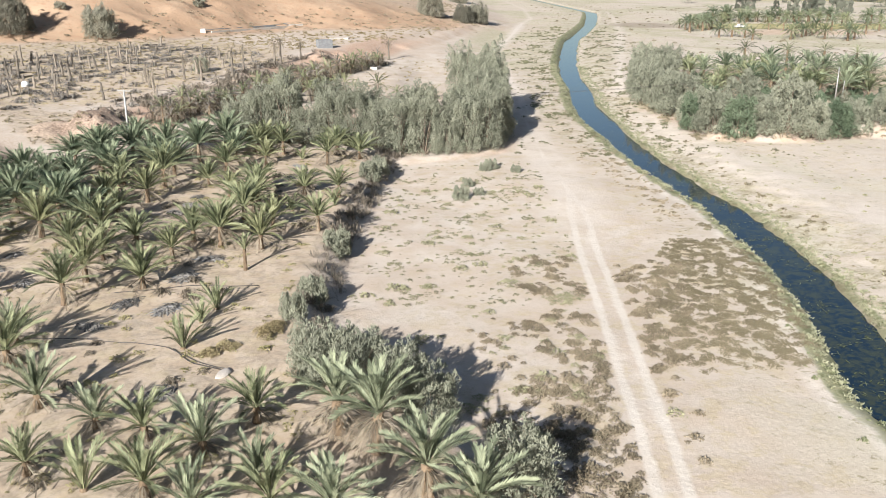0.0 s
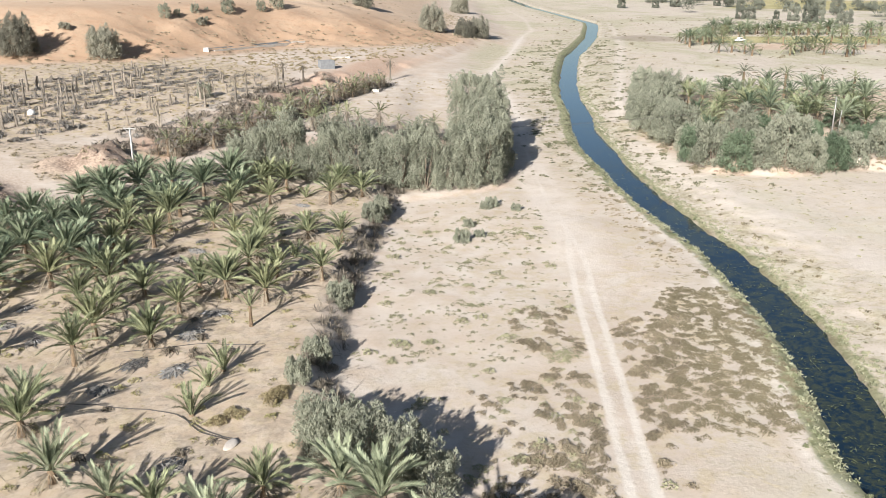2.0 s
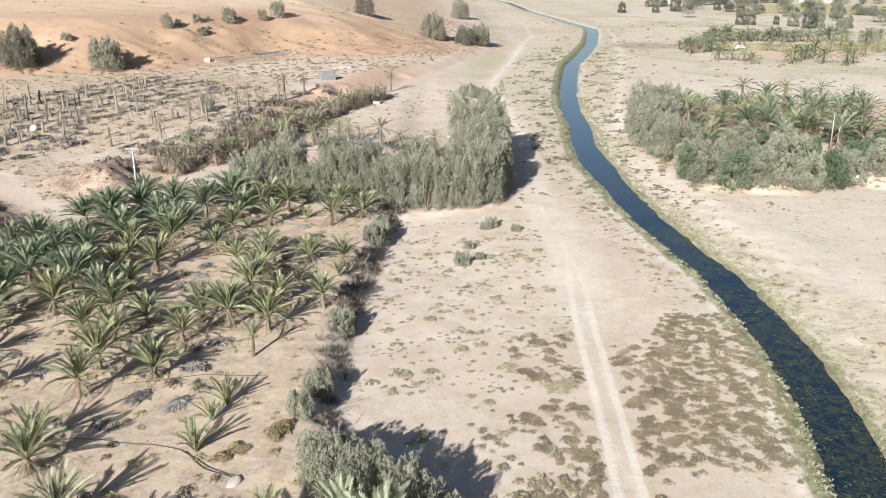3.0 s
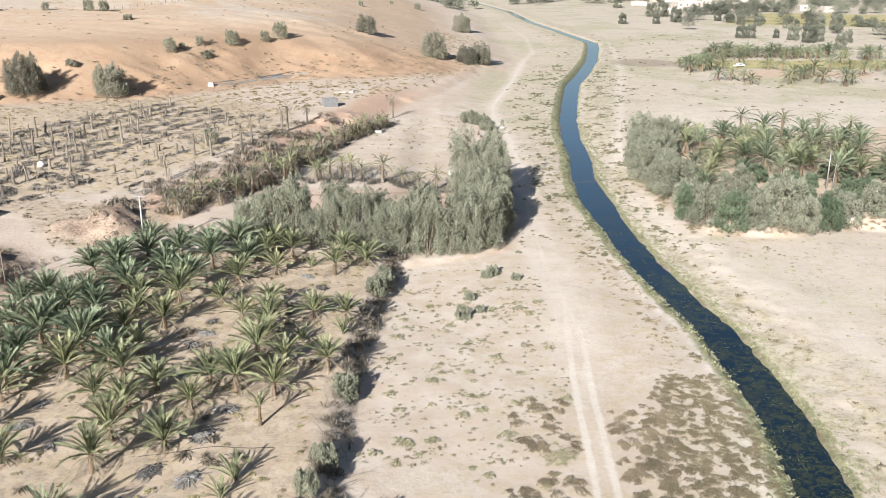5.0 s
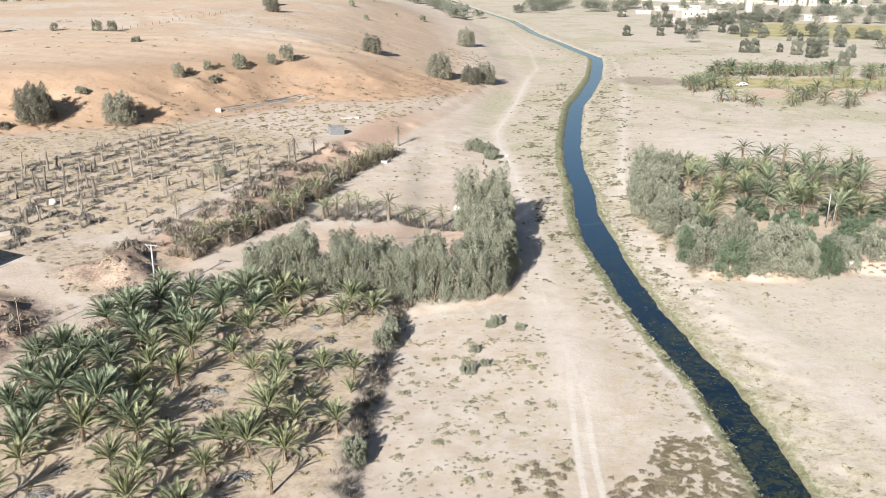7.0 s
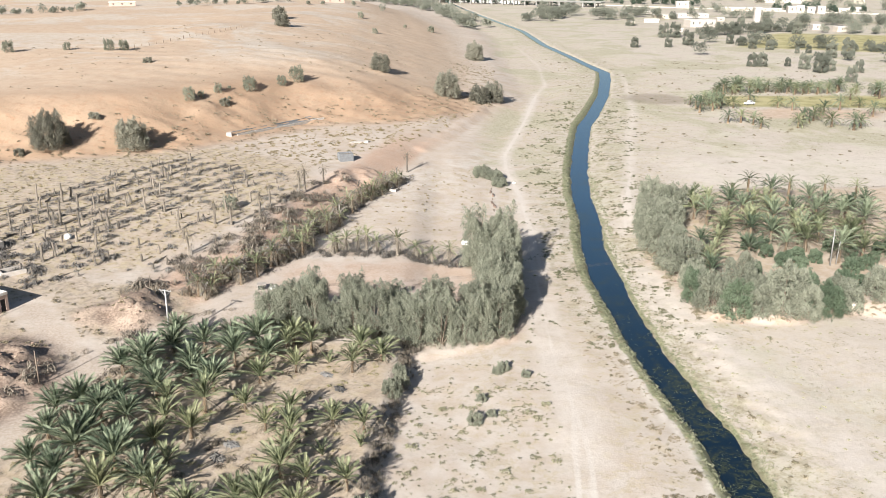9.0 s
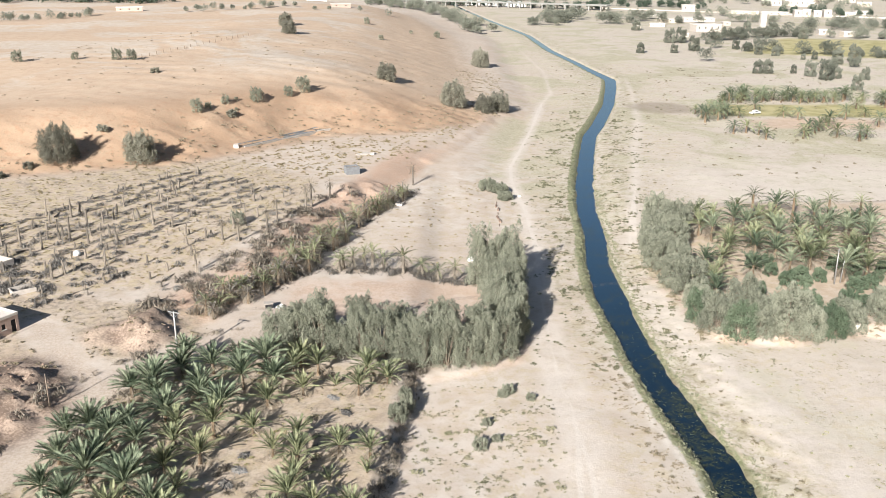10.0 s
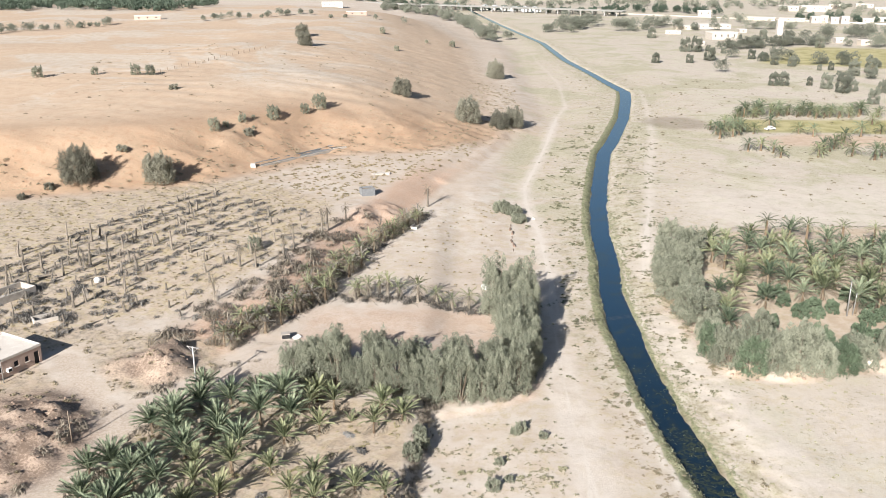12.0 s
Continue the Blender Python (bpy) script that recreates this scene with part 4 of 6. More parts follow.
# ---- tamarisk thicket -----------------------------------------------------------
THICKET = [(-26.7, 115.5), (-23.5, 114.5), (-20.5, 114), (-17.5, 113.5), (-14.5, 113.2), (-11.5, 113), (-8.5, 112.8), (-5.5, 112.8), (-2.5, 113), (0.5, 113.5), (3.2, 114.2), (5.8, 116),
           (-25.0, 118.0), (-21, 117), (-15, 116.5), (-9, 116), (-3, 116), (2, 117), (6.5, 119.5)]
COLUMN = [(7.6, 122.5), (5.4, 124.5), (7.8, 127.5)]
COLUMN_TALL = [(7.4, 132.0), (4.8, 136.0), (8.0, 137.5), (4.2, 141.5), (7.6, 142.5), (2.6, 145.5), (6.0, 145.5)]
thick = [tree_model("tamarisk_tree", "grey-green feathery tamarisk in a dense thicket", "tree", 100 + k, 6.6 + 0.6 * k, 4.9, 120, 14500, TAMARISK, 0.22, 0.052, 0.5, 1.45) for k in range(3)]
share(thick, THICKET, 21, (0.92, 1.08), "tamarisk thicket")
high = [tree_model("tamarisk_tree", "tall grey-green feathery tamarisk beside the track", "tree", 110 + k, 8.6 + 0.6 * k, 5.0, 130, 15500, TAMARISK, 0.24, 0.052, 0.5, 1.6) for k in range(2)]
share(high, COLUMN, 22, (0.85, 1.1), "tamarisk thicket")
tallest = [tree_model("tamarisk_tree", "very tall grey-green feathery tamarisk beside the track", "tree", 115 + k, 10.6 + k, 5.0, 140, 17000, TAMARISK, 0.25, 0.054, 0.5, 1.6) for k in range(2)]
share(tallest, COLUMN_TALL, 28, (0.74, 1.04), "tamarisk thicket")

# ---- right-hand grove ------------------------------------------------------------
RIGHT_TREES = [(40, 178), (38.5, 173), (37, 167), (40.5, 168), (36, 161), (40, 162), (36, 155), (38.5, 151), (36.5, 146), (43, 172), (38, 141), (43, 176)]
RIGHT_FRONT = [(38.5, 126.5), (41.5, 124.5), (45, 124.3), (48.5, 124), (52, 124.5), (55.5, 125.5), (58.5, 127.5), (43, 128), (47.5, 128), (52.5, 128.5), (65.5, 130), (69, 128), (73, 127), (37.5, 131), (38, 136)]
RIGHT_PALMS = [(52.2, 179.8), (55.2, 174.9), (59.2, 186.8), (67.3, 185.6), (63.9, 178.8), (73.1, 179.2), (79.3, 176.2), (84.1, 178.0), (51.5, 164.7), (57.1, 172.3), (63.3, 174.2), (60.5, 163.7),
               (55.4, 163.2), (54.0, 156.8), (64.8, 163.9), (70.5, 169.0), (69.2, 164.1), (75.0, 167.6), (62.5, 155.8), (56.8, 154.0), (72.5, 156.2), (77.3, 162.7), (70.2, 151.9), (42.8, 149.5), (42.2, 141.3), (41.0, 135.0),
               (58, 168), (66, 169), (61, 178), (49, 168), (67, 158), (74, 173), (59, 159), (78, 172), (50, 160), (81, 170), (80, 156), (86, 166), (49, 181), (88, 158), (47.5, 172)]
RIGHT_PALMS += [(58, 149.5), (62.5, 152), (66, 146), (70.5, 147), (74.5, 143), (78, 153), (82.5, 148), (73, 160.5), (64.5, 159), (84.5, 161), (50.5, 146.5), (47.0, 153.5)]
RIGHT_TALL = [(61.7, 183.9), (69.8, 182.2), (76.6, 180.6), (83.4, 181.1)]
RIGHT_BUSHES = [(52.4, 152.4), (54.3, 148.5), (55.5, 153.9), (55.5, 143.2), (58.8, 146.5), (62.1, 146.2), (58.7, 143.5), (66.2, 141.3), (69.2, 142.7), (62.8, 136.4), (60.9, 130.3), (66.9, 151.7), (64.2, 134.2)]
RIGHT_BUSHES += [(48.6, 138.3), (72.0, 146.0), (75.0, 150.0), (78.0, 145.0), (71.0, 137.0), (76.0, 139.5), (80.0, 150.5), (68.5, 147.5)]
wood = [tree_model("tamarisk_tree", "big rounded grey-green tamarisk at the grove's edge", "tree", 120 + k, 6.8 + 0.6 * k, 5.6, 84, 10500, TAMARISK, 0.29, 0.062, 0.5, 1.35) for k in range(2)]
share(wood[:1], RIGHT_TREES, 23, (0.85, 1.15), "grove edge trees")
front = [tree_model("tamarisk_tree", "bushy green tamarisk on the eroded bank", "tree", 130 + k, 5.4, 5.2, 76, 9500, (TAMARISK, TAMARISK_GREEN, TAMARISK)[k], 0.29, 0.061, 0.5, 1.35) for k in range(3)]
share(front + wood[1:], [(x, y - 1.2) for x, y in RIGHT_FRONT], 24, (0.88, 1.14), "grove edge trees")
rpalm = [palm(HOME, "green date palm with a dry skirt", 140 + k, 2.1 + 0.8 * k, 26, 3.5, (PALM_GREEN, PALM_BLUE)[k], "palms of the far grove", dry=10, high=80, low=-5, split=False, skirt=10, r=0.2) for k in range(2)]
share(rpalm, RIGHT_PALMS, 25, (0.85, 1.15))
rtall = [palm(HOME, "tall date palm with a small round crown", 150, 5.2, 20, 2.5, PALM_GREEN, "palms of the far grove", dry=8, high=70, low=-30, split=False, r=0.2)]
share(rtall, RIGHT_TALL, 26, (0.9, 1.1))
rbush = [tree_model("bush", "dark green rounded orchard bush", "bush", 160, 2.3, 2.4, 40, 2200, TAMARISK_GREEN, 0.3, 0.08, 0.35, 1.0)]
share(rbush, RIGHT_BUSHES, 27, (0.85, 1.3), "orchard bushes")

# ---- bushes on the dune and the plain --------------------------------------------
DUNE_BIG = [(-99.1, 208.6), (-81.0, 214.1), (-28.5, 323.1), (-4.2, 307.6), (7.1, 308.6), (7.3, 442.1), (-82.6, 421.0), (-91.9, 462.6), (12.0, 315.0)]
DUNE_SMALL = [(-43.1, 461.2), (-57.4, 527.6), (-17.4, 552.7), (-32.1, 536.5), (-45.5, 168.5)]
CREST = [(-75.3, 245.2, 5.0), (-73.2, 249.3, 2.8), (-69.7, 255.0, 3.6), (-62.6, 264.2, 5.8), (-55.2, 275.5, 4.2), (-51.6, 281.7, 6.6), (-151.7, 299.6, 5.2), (-136.0, 309.6, 3.8),
         (-122.5, 312.8, 5.2), (-118.1, 314.9, 5.0), (-66.4, 254.2, 1.4), (-67.6, 259.4, 1.6)]
DUNE_LOW = [(-107.6, 196.8), (-104.4, 203.8), (-93.0, 222.1), (-100.2, 286.3), (-66.8, 250.0)]
FAR_BUSHES = [(103.9, 536.5), (131.8, 703.4), (142.9, 602.5), (135.6, 603.2), (124.0, 537.3), (138.7, 550.0), (143.6, 442.3), (148.4, 442.8), (161.3, 443.0), (165.4, 431.8), (168.3, 419.8), (175.3, 424.5),
              (158.0, 592.4), (171.7, 630.5), (197.7, 697.1), (214.4, 696.1), (221.6, 653.3), (234.0, 632.6), (166.8, 559.8), (171.5, 530.6), (178.9, 523.2), (188.1, 504.2), (194.8, 505.8), (197.5, 481.0),
              (211.3, 493.2), (186.2, 419.5), (168.6, 386.1)]
dbig = [tree_model("desert_bush", "large twiggy grey-green bush rooted in the dune", "bush", 170 + k, 6.8, 8.0, 100, 9500, BUSH_GREY, 0.75, 0.06, 0.5, 1.6) for k in range(2)]
for k, bush in enumerate(dbig):
    rgt = np.random.RandomState(500 + k)
    twigs = []
    for _ in range(70):
        a, out, up = rgt.rand() * 6.283, 1.0 + 3.6 * math.sqrt(rgt.rand()), 6.6 + 1.6 * rgt.rand()
        rise = up * (1 - 0.045 * out * out)
        mid = (0.45 * out * math.cos(a), 0.45 * out * math.sin(a), 0.62 * rise)
        twigs.append(tube([(0.1 * math.cos(a), 0.1 * math.sin(a), 0), mid, (out * math.cos(a) + 0.3 * rgt.randn(), out * math.sin(a) + 0.3 * rgt.randn(), rise)], [0.06, 0.04, 0.015], 3, False))
    part("bare_crown", joined(twigs), DEAD_WOOD, bush, "bare grey twiggy top above the leaves")
share(dbig, DUNE_BIG, 31, (0.85, 1.15), "dune bushes", sink=0.3)
dsmall = [tree_model("desert_bush", "small green-grey desert bush", "bush", 180, 4.2, 4.2, 44, 2400, TAMARISK, 0.42, 0.06, 0.55, 1.6)]
for k, (x, y, tall_bush) in enumerate(CREST):
    ob = copy_thing(dsmall[0], on_ground(x, y, 77 * k, 1, 0.2))
    ob.scale = (tall_bush / 5.8, tall_bush / 5.8, tall_bush / 5.4)
    ob["group"] = "dune bushes"
share(dsmall, DUNE_SMALL, 32, (0.5, 1.0), "dune bushes", sink=0.2)
dlow = [tree_model("desert_bush", "low grey-green bush on orange sand", "bush", 185, 1.6, 2.8, 34, 1200, BUSH_GREY, 0.4, 0.07, 0.5, 0.9)]
share(dlow, DUNE_LOW, 37, (0.7, 1.2), "dune bushes", sink=0.2)
wbush = [tree_model("bush", "broad grey-green bush beside the sand track", "bush", 187, 2.4, 4.4, 60, 3800, TAMARISK, 0.36, 0.08, 0.5, 1.1)]
share(wbush, [(5.6, 211.0), (8.6, 209.0), (9.6, 203.0)], 38, (0.7, 1.1), "track bushes", sink=0.2)
fbush = [tree_model("tree", "dark round tree on the far plain", "tree", 190, 8.5, 7.0, 60, 2800, FAR_LEAF, 0.8, 0.16, 0.5, 1.2)]
share(fbush, FAR_BUSHES, 33, (0.4, 1.1), "far plain trees")
FENCE_BUSHES = [(-9.3, 72.6), (-10.1, 55.5), (-9.0, 71.0), (-7.6, 101.9), (-8.2, 96.4), (-9.5, 59.6), (-7.2, 99.5)]
BIG_BUSHES = [(-6.6, 46.2), (-5.0, 45.6), (-2.4, 44.0), (3.4, 34.6), (-7.6, 47.4), (-0.6, 42.4)]
hedge = [tree_model("bush", "grey-green saltbush on the grove bank", "bush", 200, 2.2, 2.6, 52, 6000, TAMARISK, 0.20, 0.036, 0.6, 1.5)]
share(hedge, FENCE_BUSHES, 34, (0.75, 1.15), "bank bushes")
bigb = [tree_model("bush", "big grey-green saltbush beside the palms", "bush", 205, 3.5, 3.8, 80, 9500, TAMARISK, 0.19, 0.039, 0.6, 1.5)]
share(bigb, BIG_BUSHES, 35, (0.8, 1.1), "bank bushes")
PLAIN_BUSHES = [(5.2, 104.2), (5.9, 105.3), (2.8, 96.7), (1.9, 91.3), (3.9, 93.0), (8.7, 103.3)]
pb = [tree_model("small_shrub", "low grey-green shrub on bare sand", "shrub", 210, 1.0, 1.7, 34, 1300, TAMARISK, 0.22, 0.04, 0.7, 1.4)]
share(pb, PLAIN_BUSHES, 36, (0.7, 1.2), "plain shrubs")

# ---- far palms --------------------------------------------------------------------
FAR_ROW = [(100.7, 348.7), (104.1, 351.6), (106.8, 348.9), (111.1, 356.5), (115.2, 354.8), (119.5, 358.6), (122.1, 355.5), (124.9, 352.6), (127.5, 355.9), (129.5, 352.9), (131.6, 350.2), (134.9, 350.7), (137.7, 352.2), (140.4, 350.3),
           (109, 352), (117, 352), (145, 352), (150, 355), (156, 352), (162, 348), (168, 350)]
FAR_PALMS = [(84.5, 324.8), (84.5, 316.4), (91.3, 332.0), (90.5, 322.6), (94.9, 331.6), (89.0, 311.1), (94.7, 320.2), (83.5, 307.3), (98.0, 317.3), (107.2, 328.9), (114.2, 317.9), (117.3, 312.5), (107.0, 278.5), (114.1, 287.9),
             (121.5, 298.0), (124.6, 303.1), (119.0, 282.1), (123.4, 275.7), (127.2, 279.7), (153.1, 360.5), (147.7, 336.7), (134.1, 313.2), (143.5, 319.1), (87.6, 287.3), (92.0, 288.3), (94.9, 284.6), (95.1, 277.9), (110, 283), (117, 292),
             (140, 300), (150, 312), (158, 322), (149, 300), (160, 340), (87, 320), (92, 314)]
fp = [palm(HOME, "dark green date palm beside the crop fields", 220 + k, 2.3 + 0.8 * k, 26, 3.5, (PALM_GREEN, PALM_BLUE)[k], "palms of the crop fields", dry=6, high=75, low=-40, split=False, r=0.24, curl=(5, 2)) for k in range(2)]
share(fp, FAR_ROW + [(x + 1.9, y + 3.2) for x, y in FAR_ROW] + FAR_PALMS, 41, (0.8, 1.15))

# ---- burnt palm plantation -----------------------------------------------------------
POSTS = [(-79.6, 169.5), (-82.0, 164.8), (-78.1, 159.8), (-83.9, 161.5), (-84.9, 146.7), (-87.1, 149.4), (-77.1, 151.0), (-78.2, 148.5), (-81.9, 152.6), (-76.1, 156.1), (-70.0, 154.5), (-70.8, 161.9), (-70.7, 168.9), (-66.1, 167.7),
         (-61.9, 166.4), (-66.0, 170.1), (-66.0, 182.6), (-69.0, 183.1), (-66.0, 190.7), (-64.2, 188.0), (-57.6, 165.0), (-53.6, 160.8), (-74.3, 156.3), (-81.2, 145.9), (-87.0, 155.7), (-89.8, 159.3), (-71.8, 166.1), (-72.9, 171.1),
         (-71.7, 177.2), (-62.4, 177.1), (-84.8, 169.8), (-74.8, 154.2), (-74.6, 165.1)]
STUMPS = [(-56.2, 146.2), (-47.1, 140.1), (-46.1, 142.7), (-48.5, 137.5), (-50.2, 135.5), (-62.9, 144.0), (-53.2, 138.8), (-52.4, 171.9), (-58.8, 192.9), (-52.5, 194.9), (-43.7, 149.7), (-67.5, 158.5), (-57.2, 160.8), (-69.3, 143.1),
          (-67.5, 154.1), (-62.6, 196.9), (-62.9, 154.8), (-69.2, 137.1), (-74.2, 133.3), (-77.8, 132.8)]
POST_NAME = "burnt palm trunks"


def dead_trunk(seed, tall, skirt, bend=0.0):
    """A dead standing trunk, some with a few grey fronds hanging from the top."""
    t = thing("dead_palm_trunk", HOME, "bare grey-brown dead palm trunk standing in burnt ground" if not skirt else "dead palm trunk with a few grey hanging fronds", "dead palm", POST_NAME)
    part("trunk", trunk_piece(seed, tall, 0.19, 0.13, 7, 0.2, bend), DEAD_WOOD, t)
    if skirt:
        part("dead_fronds", joined([moved(FAR_FRONDS[3 + k % 2], pose(bend * tall, 0, tall - 0.1) @ q) for k, q in enumerate(frond_poses(seed, skirt, -50, -82, 0, 0.75))]), PALM_GREY, t)
    return t


posts = [dead_trunk(300, 3.2, 0), dead_trunk(301, 2.6, 5, 0.12), dead_trunk(302, 3.6, 0, 0.05), dead_trunk(303, 2.0, 8, 0.2)]
share(posts, POSTS, 42, (0.7, 1.2))
rng = np.random.RandomState(77)
ROW_WAY, ROW_SIDE = np.array((0.44, 0.898)), np.array((0.898, -0.44))
row_spots, litter_spots = [], []
for k in range(-2, 12):
    for s in np.arange(-22, 66, 0.95):
        p = np.array((-88.0, 146.0)) + ROW_SIDE * k * 4.2 + ROW_WAY * s + rng.randn(2) * 0.7
        if inside(p[:1], p[1:], BURNT)[0] > 2 and inside(p[:1], p[1:], TERRACE)[0] > 9:
            if rng.rand() < (0.72 if k < 5 else 0.22):
                litter_spots.append(p)
            if rng.rand() < 0.10:
                row_spots.append(tuple(p))
stumps = [dead_trunk(304, 1.5, 0), dead_trunk(305, 1.1, 9), dead_trunk(306, 2.2, 4, 0.1)]
share(stumps, STUMPS + row_spots, 43, (0.6, 1.25))
logs = []
for k in range(3):
    t = thing("fallen_trunk", HOME, "fallen grey palm trunk on burnt ground", "log", "fallen palm trunks")
    v, f = trunk_piece(310 + k, 3.0 + 0.8 * k, 0.17, 0.13, 7, 0.2, 0.06)
    part("trunk", (v[:, [2, 1, 0]] * (1, 1, -1) + (0, 0, 0.16), f), DEAD_WOOD, t)
    logs.append(t)
log_spots = [tuple(litter_spots[i] + rng.randn(2) * 0.8) for i in rng.choice(len(litter_spots), 60, replace=False)]
for k, (x, y) in enumerate(log_spots):
    copy_thing(logs[k % 3], on_ground(x, y, 64 + rng.randn() * 22, 1, -0.02))
for t in logs:
    for o in (*t.children_recursive, t):
        bpy.data.objects.remove(o)


def flat_frond(seed):
    v, f = FAR_FRONDS[3 + seed % 2]
    tri = [(a[0], a[i], a[i + 1]) for a in f for i in range(1, len(a) - 1)]
    v = v.copy()
    v[:, 2] = np.abs(v[:, 2]) * 0.35 + 0.06
    return v, np.array(tri)


def heap_piece(seed, count, tall):
    rg = np.random.RandomState(seed)
    V, F, n = [], [], 0
    for k in range(count):
        v, f = flat_frond(k)
        m = pose(rg.randn() * 0.35, rg.randn() * 0.35, tall * rg.rand(), rg.randn() * 16, rg.randn() * 22, rg.rand() * 360) @ Matrix.Scale(0.6 + 0.3 * rg.rand(), 4)
        w, _ = moved((v, f), m)
        V.append(w)
        F.append(f + n)
        n += len(w)
    return np.concatenate(V), np.concatenate(F)


def debris_piece(seed, strips, thin=1.0):
    """A tangle of arched burnt fronds and stalks."""
    rg = np.random.RandomState(seed)
    V, F = [], []
    for k in range(strips):
        a, ln, w, up = rg.rand() * 6.283, 0.7 + 1.1 * rg.rand(), thin * (0.028 + 0.04 * rg.rand()), 0.25 + 0.75 * rg.rand() ** 2
        x0, y0 = rg.randn(2) * 0.4
        dx, dy = math.cos(a), math.sin(a)
        n = len(V)
        for j in range(4):
            s = j / 3
            h = up * math.sin(math.pi * (0.08 + 0.9 * s)) * 0.8 + 0.03
            bow = 0.3 * (s - 0.5) ** 2 * rg.randn()
            px, py = x0 + dx * ln * (s - 0.5) - dy * bow, y0 + dy * ln * (s - 0.5) + dx * bow
            V += [(px - dy * w, py + dx * w, h), (px + dy * w, py - dx * w, h + 0.05 * rg.randn())]
        F += [(n + 2 * j, n + 2 * j + 1, n + 2 * j + 3, n + 2 * j + 2) for j in range(3)]
    return np.array(V), np.array(F)


debris = [debris_piece(370 + k, 22) for k in range(5)]
heaps = [heap_piece(320 + k, 4 + k % 2, 0.75) for k in range(4)]
strew("fallen_fronds", litter_spots, 0.45 + 0.6 * rng.rand(len(litter_spots)), debris, DEBRIS, "grey dead palm fronds strewn in rows", "dead fronds", 1)
corner = scatter(89, 900, -92, -50, 122, 150, lambda x, y: 0.75 * lumps(x, y, 7, 67, -0.1, 0.7) * smooth(0, 3, inside(x, y, [(-92, 128), (-66, 125), (-52, 134), (-62, 148), (-90, 148)])))
strew("burnt_tangle", corner, 0.5 + 0.7 * rng.rand(len(corner)), debris, DEBRIS, "grey tangle of burnt fronds round the basins", "dead fronds", 24)
edge_tangle = scatter(90, 900, -66, -26, 126, 205, lambda x, y: 0.55 * smooth(8, 12, inside(x, y, TERRACE)) * smooth(17, 13, inside(x, y, TERRACE)) * lumps(x, y, 6, 68, -0.3, 0.7) * smooth(196, 180, y))
strew("edge_tangle", edge_tangle, 0.5 + 0.6 * rng.rand(len(edge_tangle)), debris, DEBRIS, "grey burnt fronds along the terrace edge", "dead fronds", 25)
south_brush = scatter(91, 2600, -40, 2, 124, 205, lambda x, y: smooth(2.4, 0.4, line_gap(x, y, [(-41, 125), (-36, 136), (-29.5, 146), (-27, 163), (-22, 180), (-13, 203)])[0]) + 1.6 * smooth(2.6, 0.6, line_gap(x, y, [(-24, 148.4), (-11, 148), (2, 146)])[0]))
strew("ditch_litter", south_brush, 0.5 + 0.7 * rng.rand(len(south_brush)), debris + heaps[:2], PALM_GREY, "brown dry fronds piled along the ditch", "dead fronds", 2)
slope_brush = scatter(92, 4200, -60, -20, 120, 215, lambda x, y: 0.75 * lumps(x, y, 8, 69, -0.9, 0.5) * smooth(1, 4, inside(x, y, TERRACE)) * smooth(14, 8, inside(x, y, TERRACE)) * smooth(122, 130, y) * smooth(200, 176, y))
twig_pieces = [tuft_piece(330 + k, 26, 0.75, 0.6, 0.024) for k in range(3)]
strew("slope_brush", slope_brush, 0.9 + 1.0 * rng.rand(len(slope_brush)), twig_pieces + debris[:1], SCRUB_DEAD, "dead brown brush on the ditch slope", "brush", 3)
grove_litter = scatter(93, 900, -50, -5, 30, 112, lambda x, y: 0.55 * smooth(1, 4, inside(x, y, ORCHARD)) * smooth(-0.3, 0.9, waves(x, y, 9, 31)))
strew("grove_litter", grove_litter, 0.35 + 0.5 * rng.rand(len(grove_litter)), debris + heaps[:1], PALM_DRY, "dry fronds lying between the palms", "dead fronds", 4)

palm_feet = np.array([p for p in (*GROVE_BACK, *GROVE_MID, *GROVE_NEAR, *GROVE_BIG) for _ in range(2)]) + rng.randn(2 * len(GROVE_BACK + GROVE_MID + GROVE_NEAR + GROVE_BIG), 2) * 0.8
strew("palm_foot_litter", palm_feet, 0.4 + 0.35 * rng.rand(len(palm_feet)), heaps, PALM_DRY, "dead brown fronds heaped round the palm feet", "dead fronds", 20)

# ---- brush along the grove's bank --------------------------------------------------------
FENCE = [(-6.6, 110), (-7.6, 98), (-8.3, 88), (-9.0, 76), (-9.2, 66), (-9.0, 58), (-6.5, 51), (-3, 46.5)]
fence_brush = scatter(94, 3900, -12, 0, 44, 112, lambda x, y: smooth(1.5, 0.2, line_gap(x, y, FENCE)[0]) * 0.85)
strew("brush_fence", fence_brush, 0.5 + 0.7 * rng.rand(len(fence_brush)), twig_pieces, SCRUB_DEAD, "low fence of piled grey dead twigs", "brush fence", 5)
fence_fronds = scatter(95, 900, -12, 0, 44, 112, lambda x, y: smooth(1.6, 0.3, line_gap(x, y, FENCE)[0]) * 0.5)
strew("fence_fronds", fence_fronds, 0.5 + 0.4 * rng.rand(len(fence_fronds)), heaps, PALM_DRY, "dry fronds heaped on the bank", "dead fronds", 6)

# ---- low plants of the plain ----------------------------------------------------------------
mound = [dome_piece(340 + k, 95, 0.50, 0.30, 0.132) for k in range(5)]
small = [dome_piece(350 + k, 32, 0.30, 0.17, 0.125) for k in range(5)]
cushion = [dome_piece(355 + k, 46, 0.30, 0.17, 0.085) for k in range(5)]
blade = [dome_piece(360 + k, 40, 0.42, 0.30, 0.20) for k in range(3)] + [dome_piece(365 + k, 40, 0.34, 0.45, 0.24) for k in range(2)]


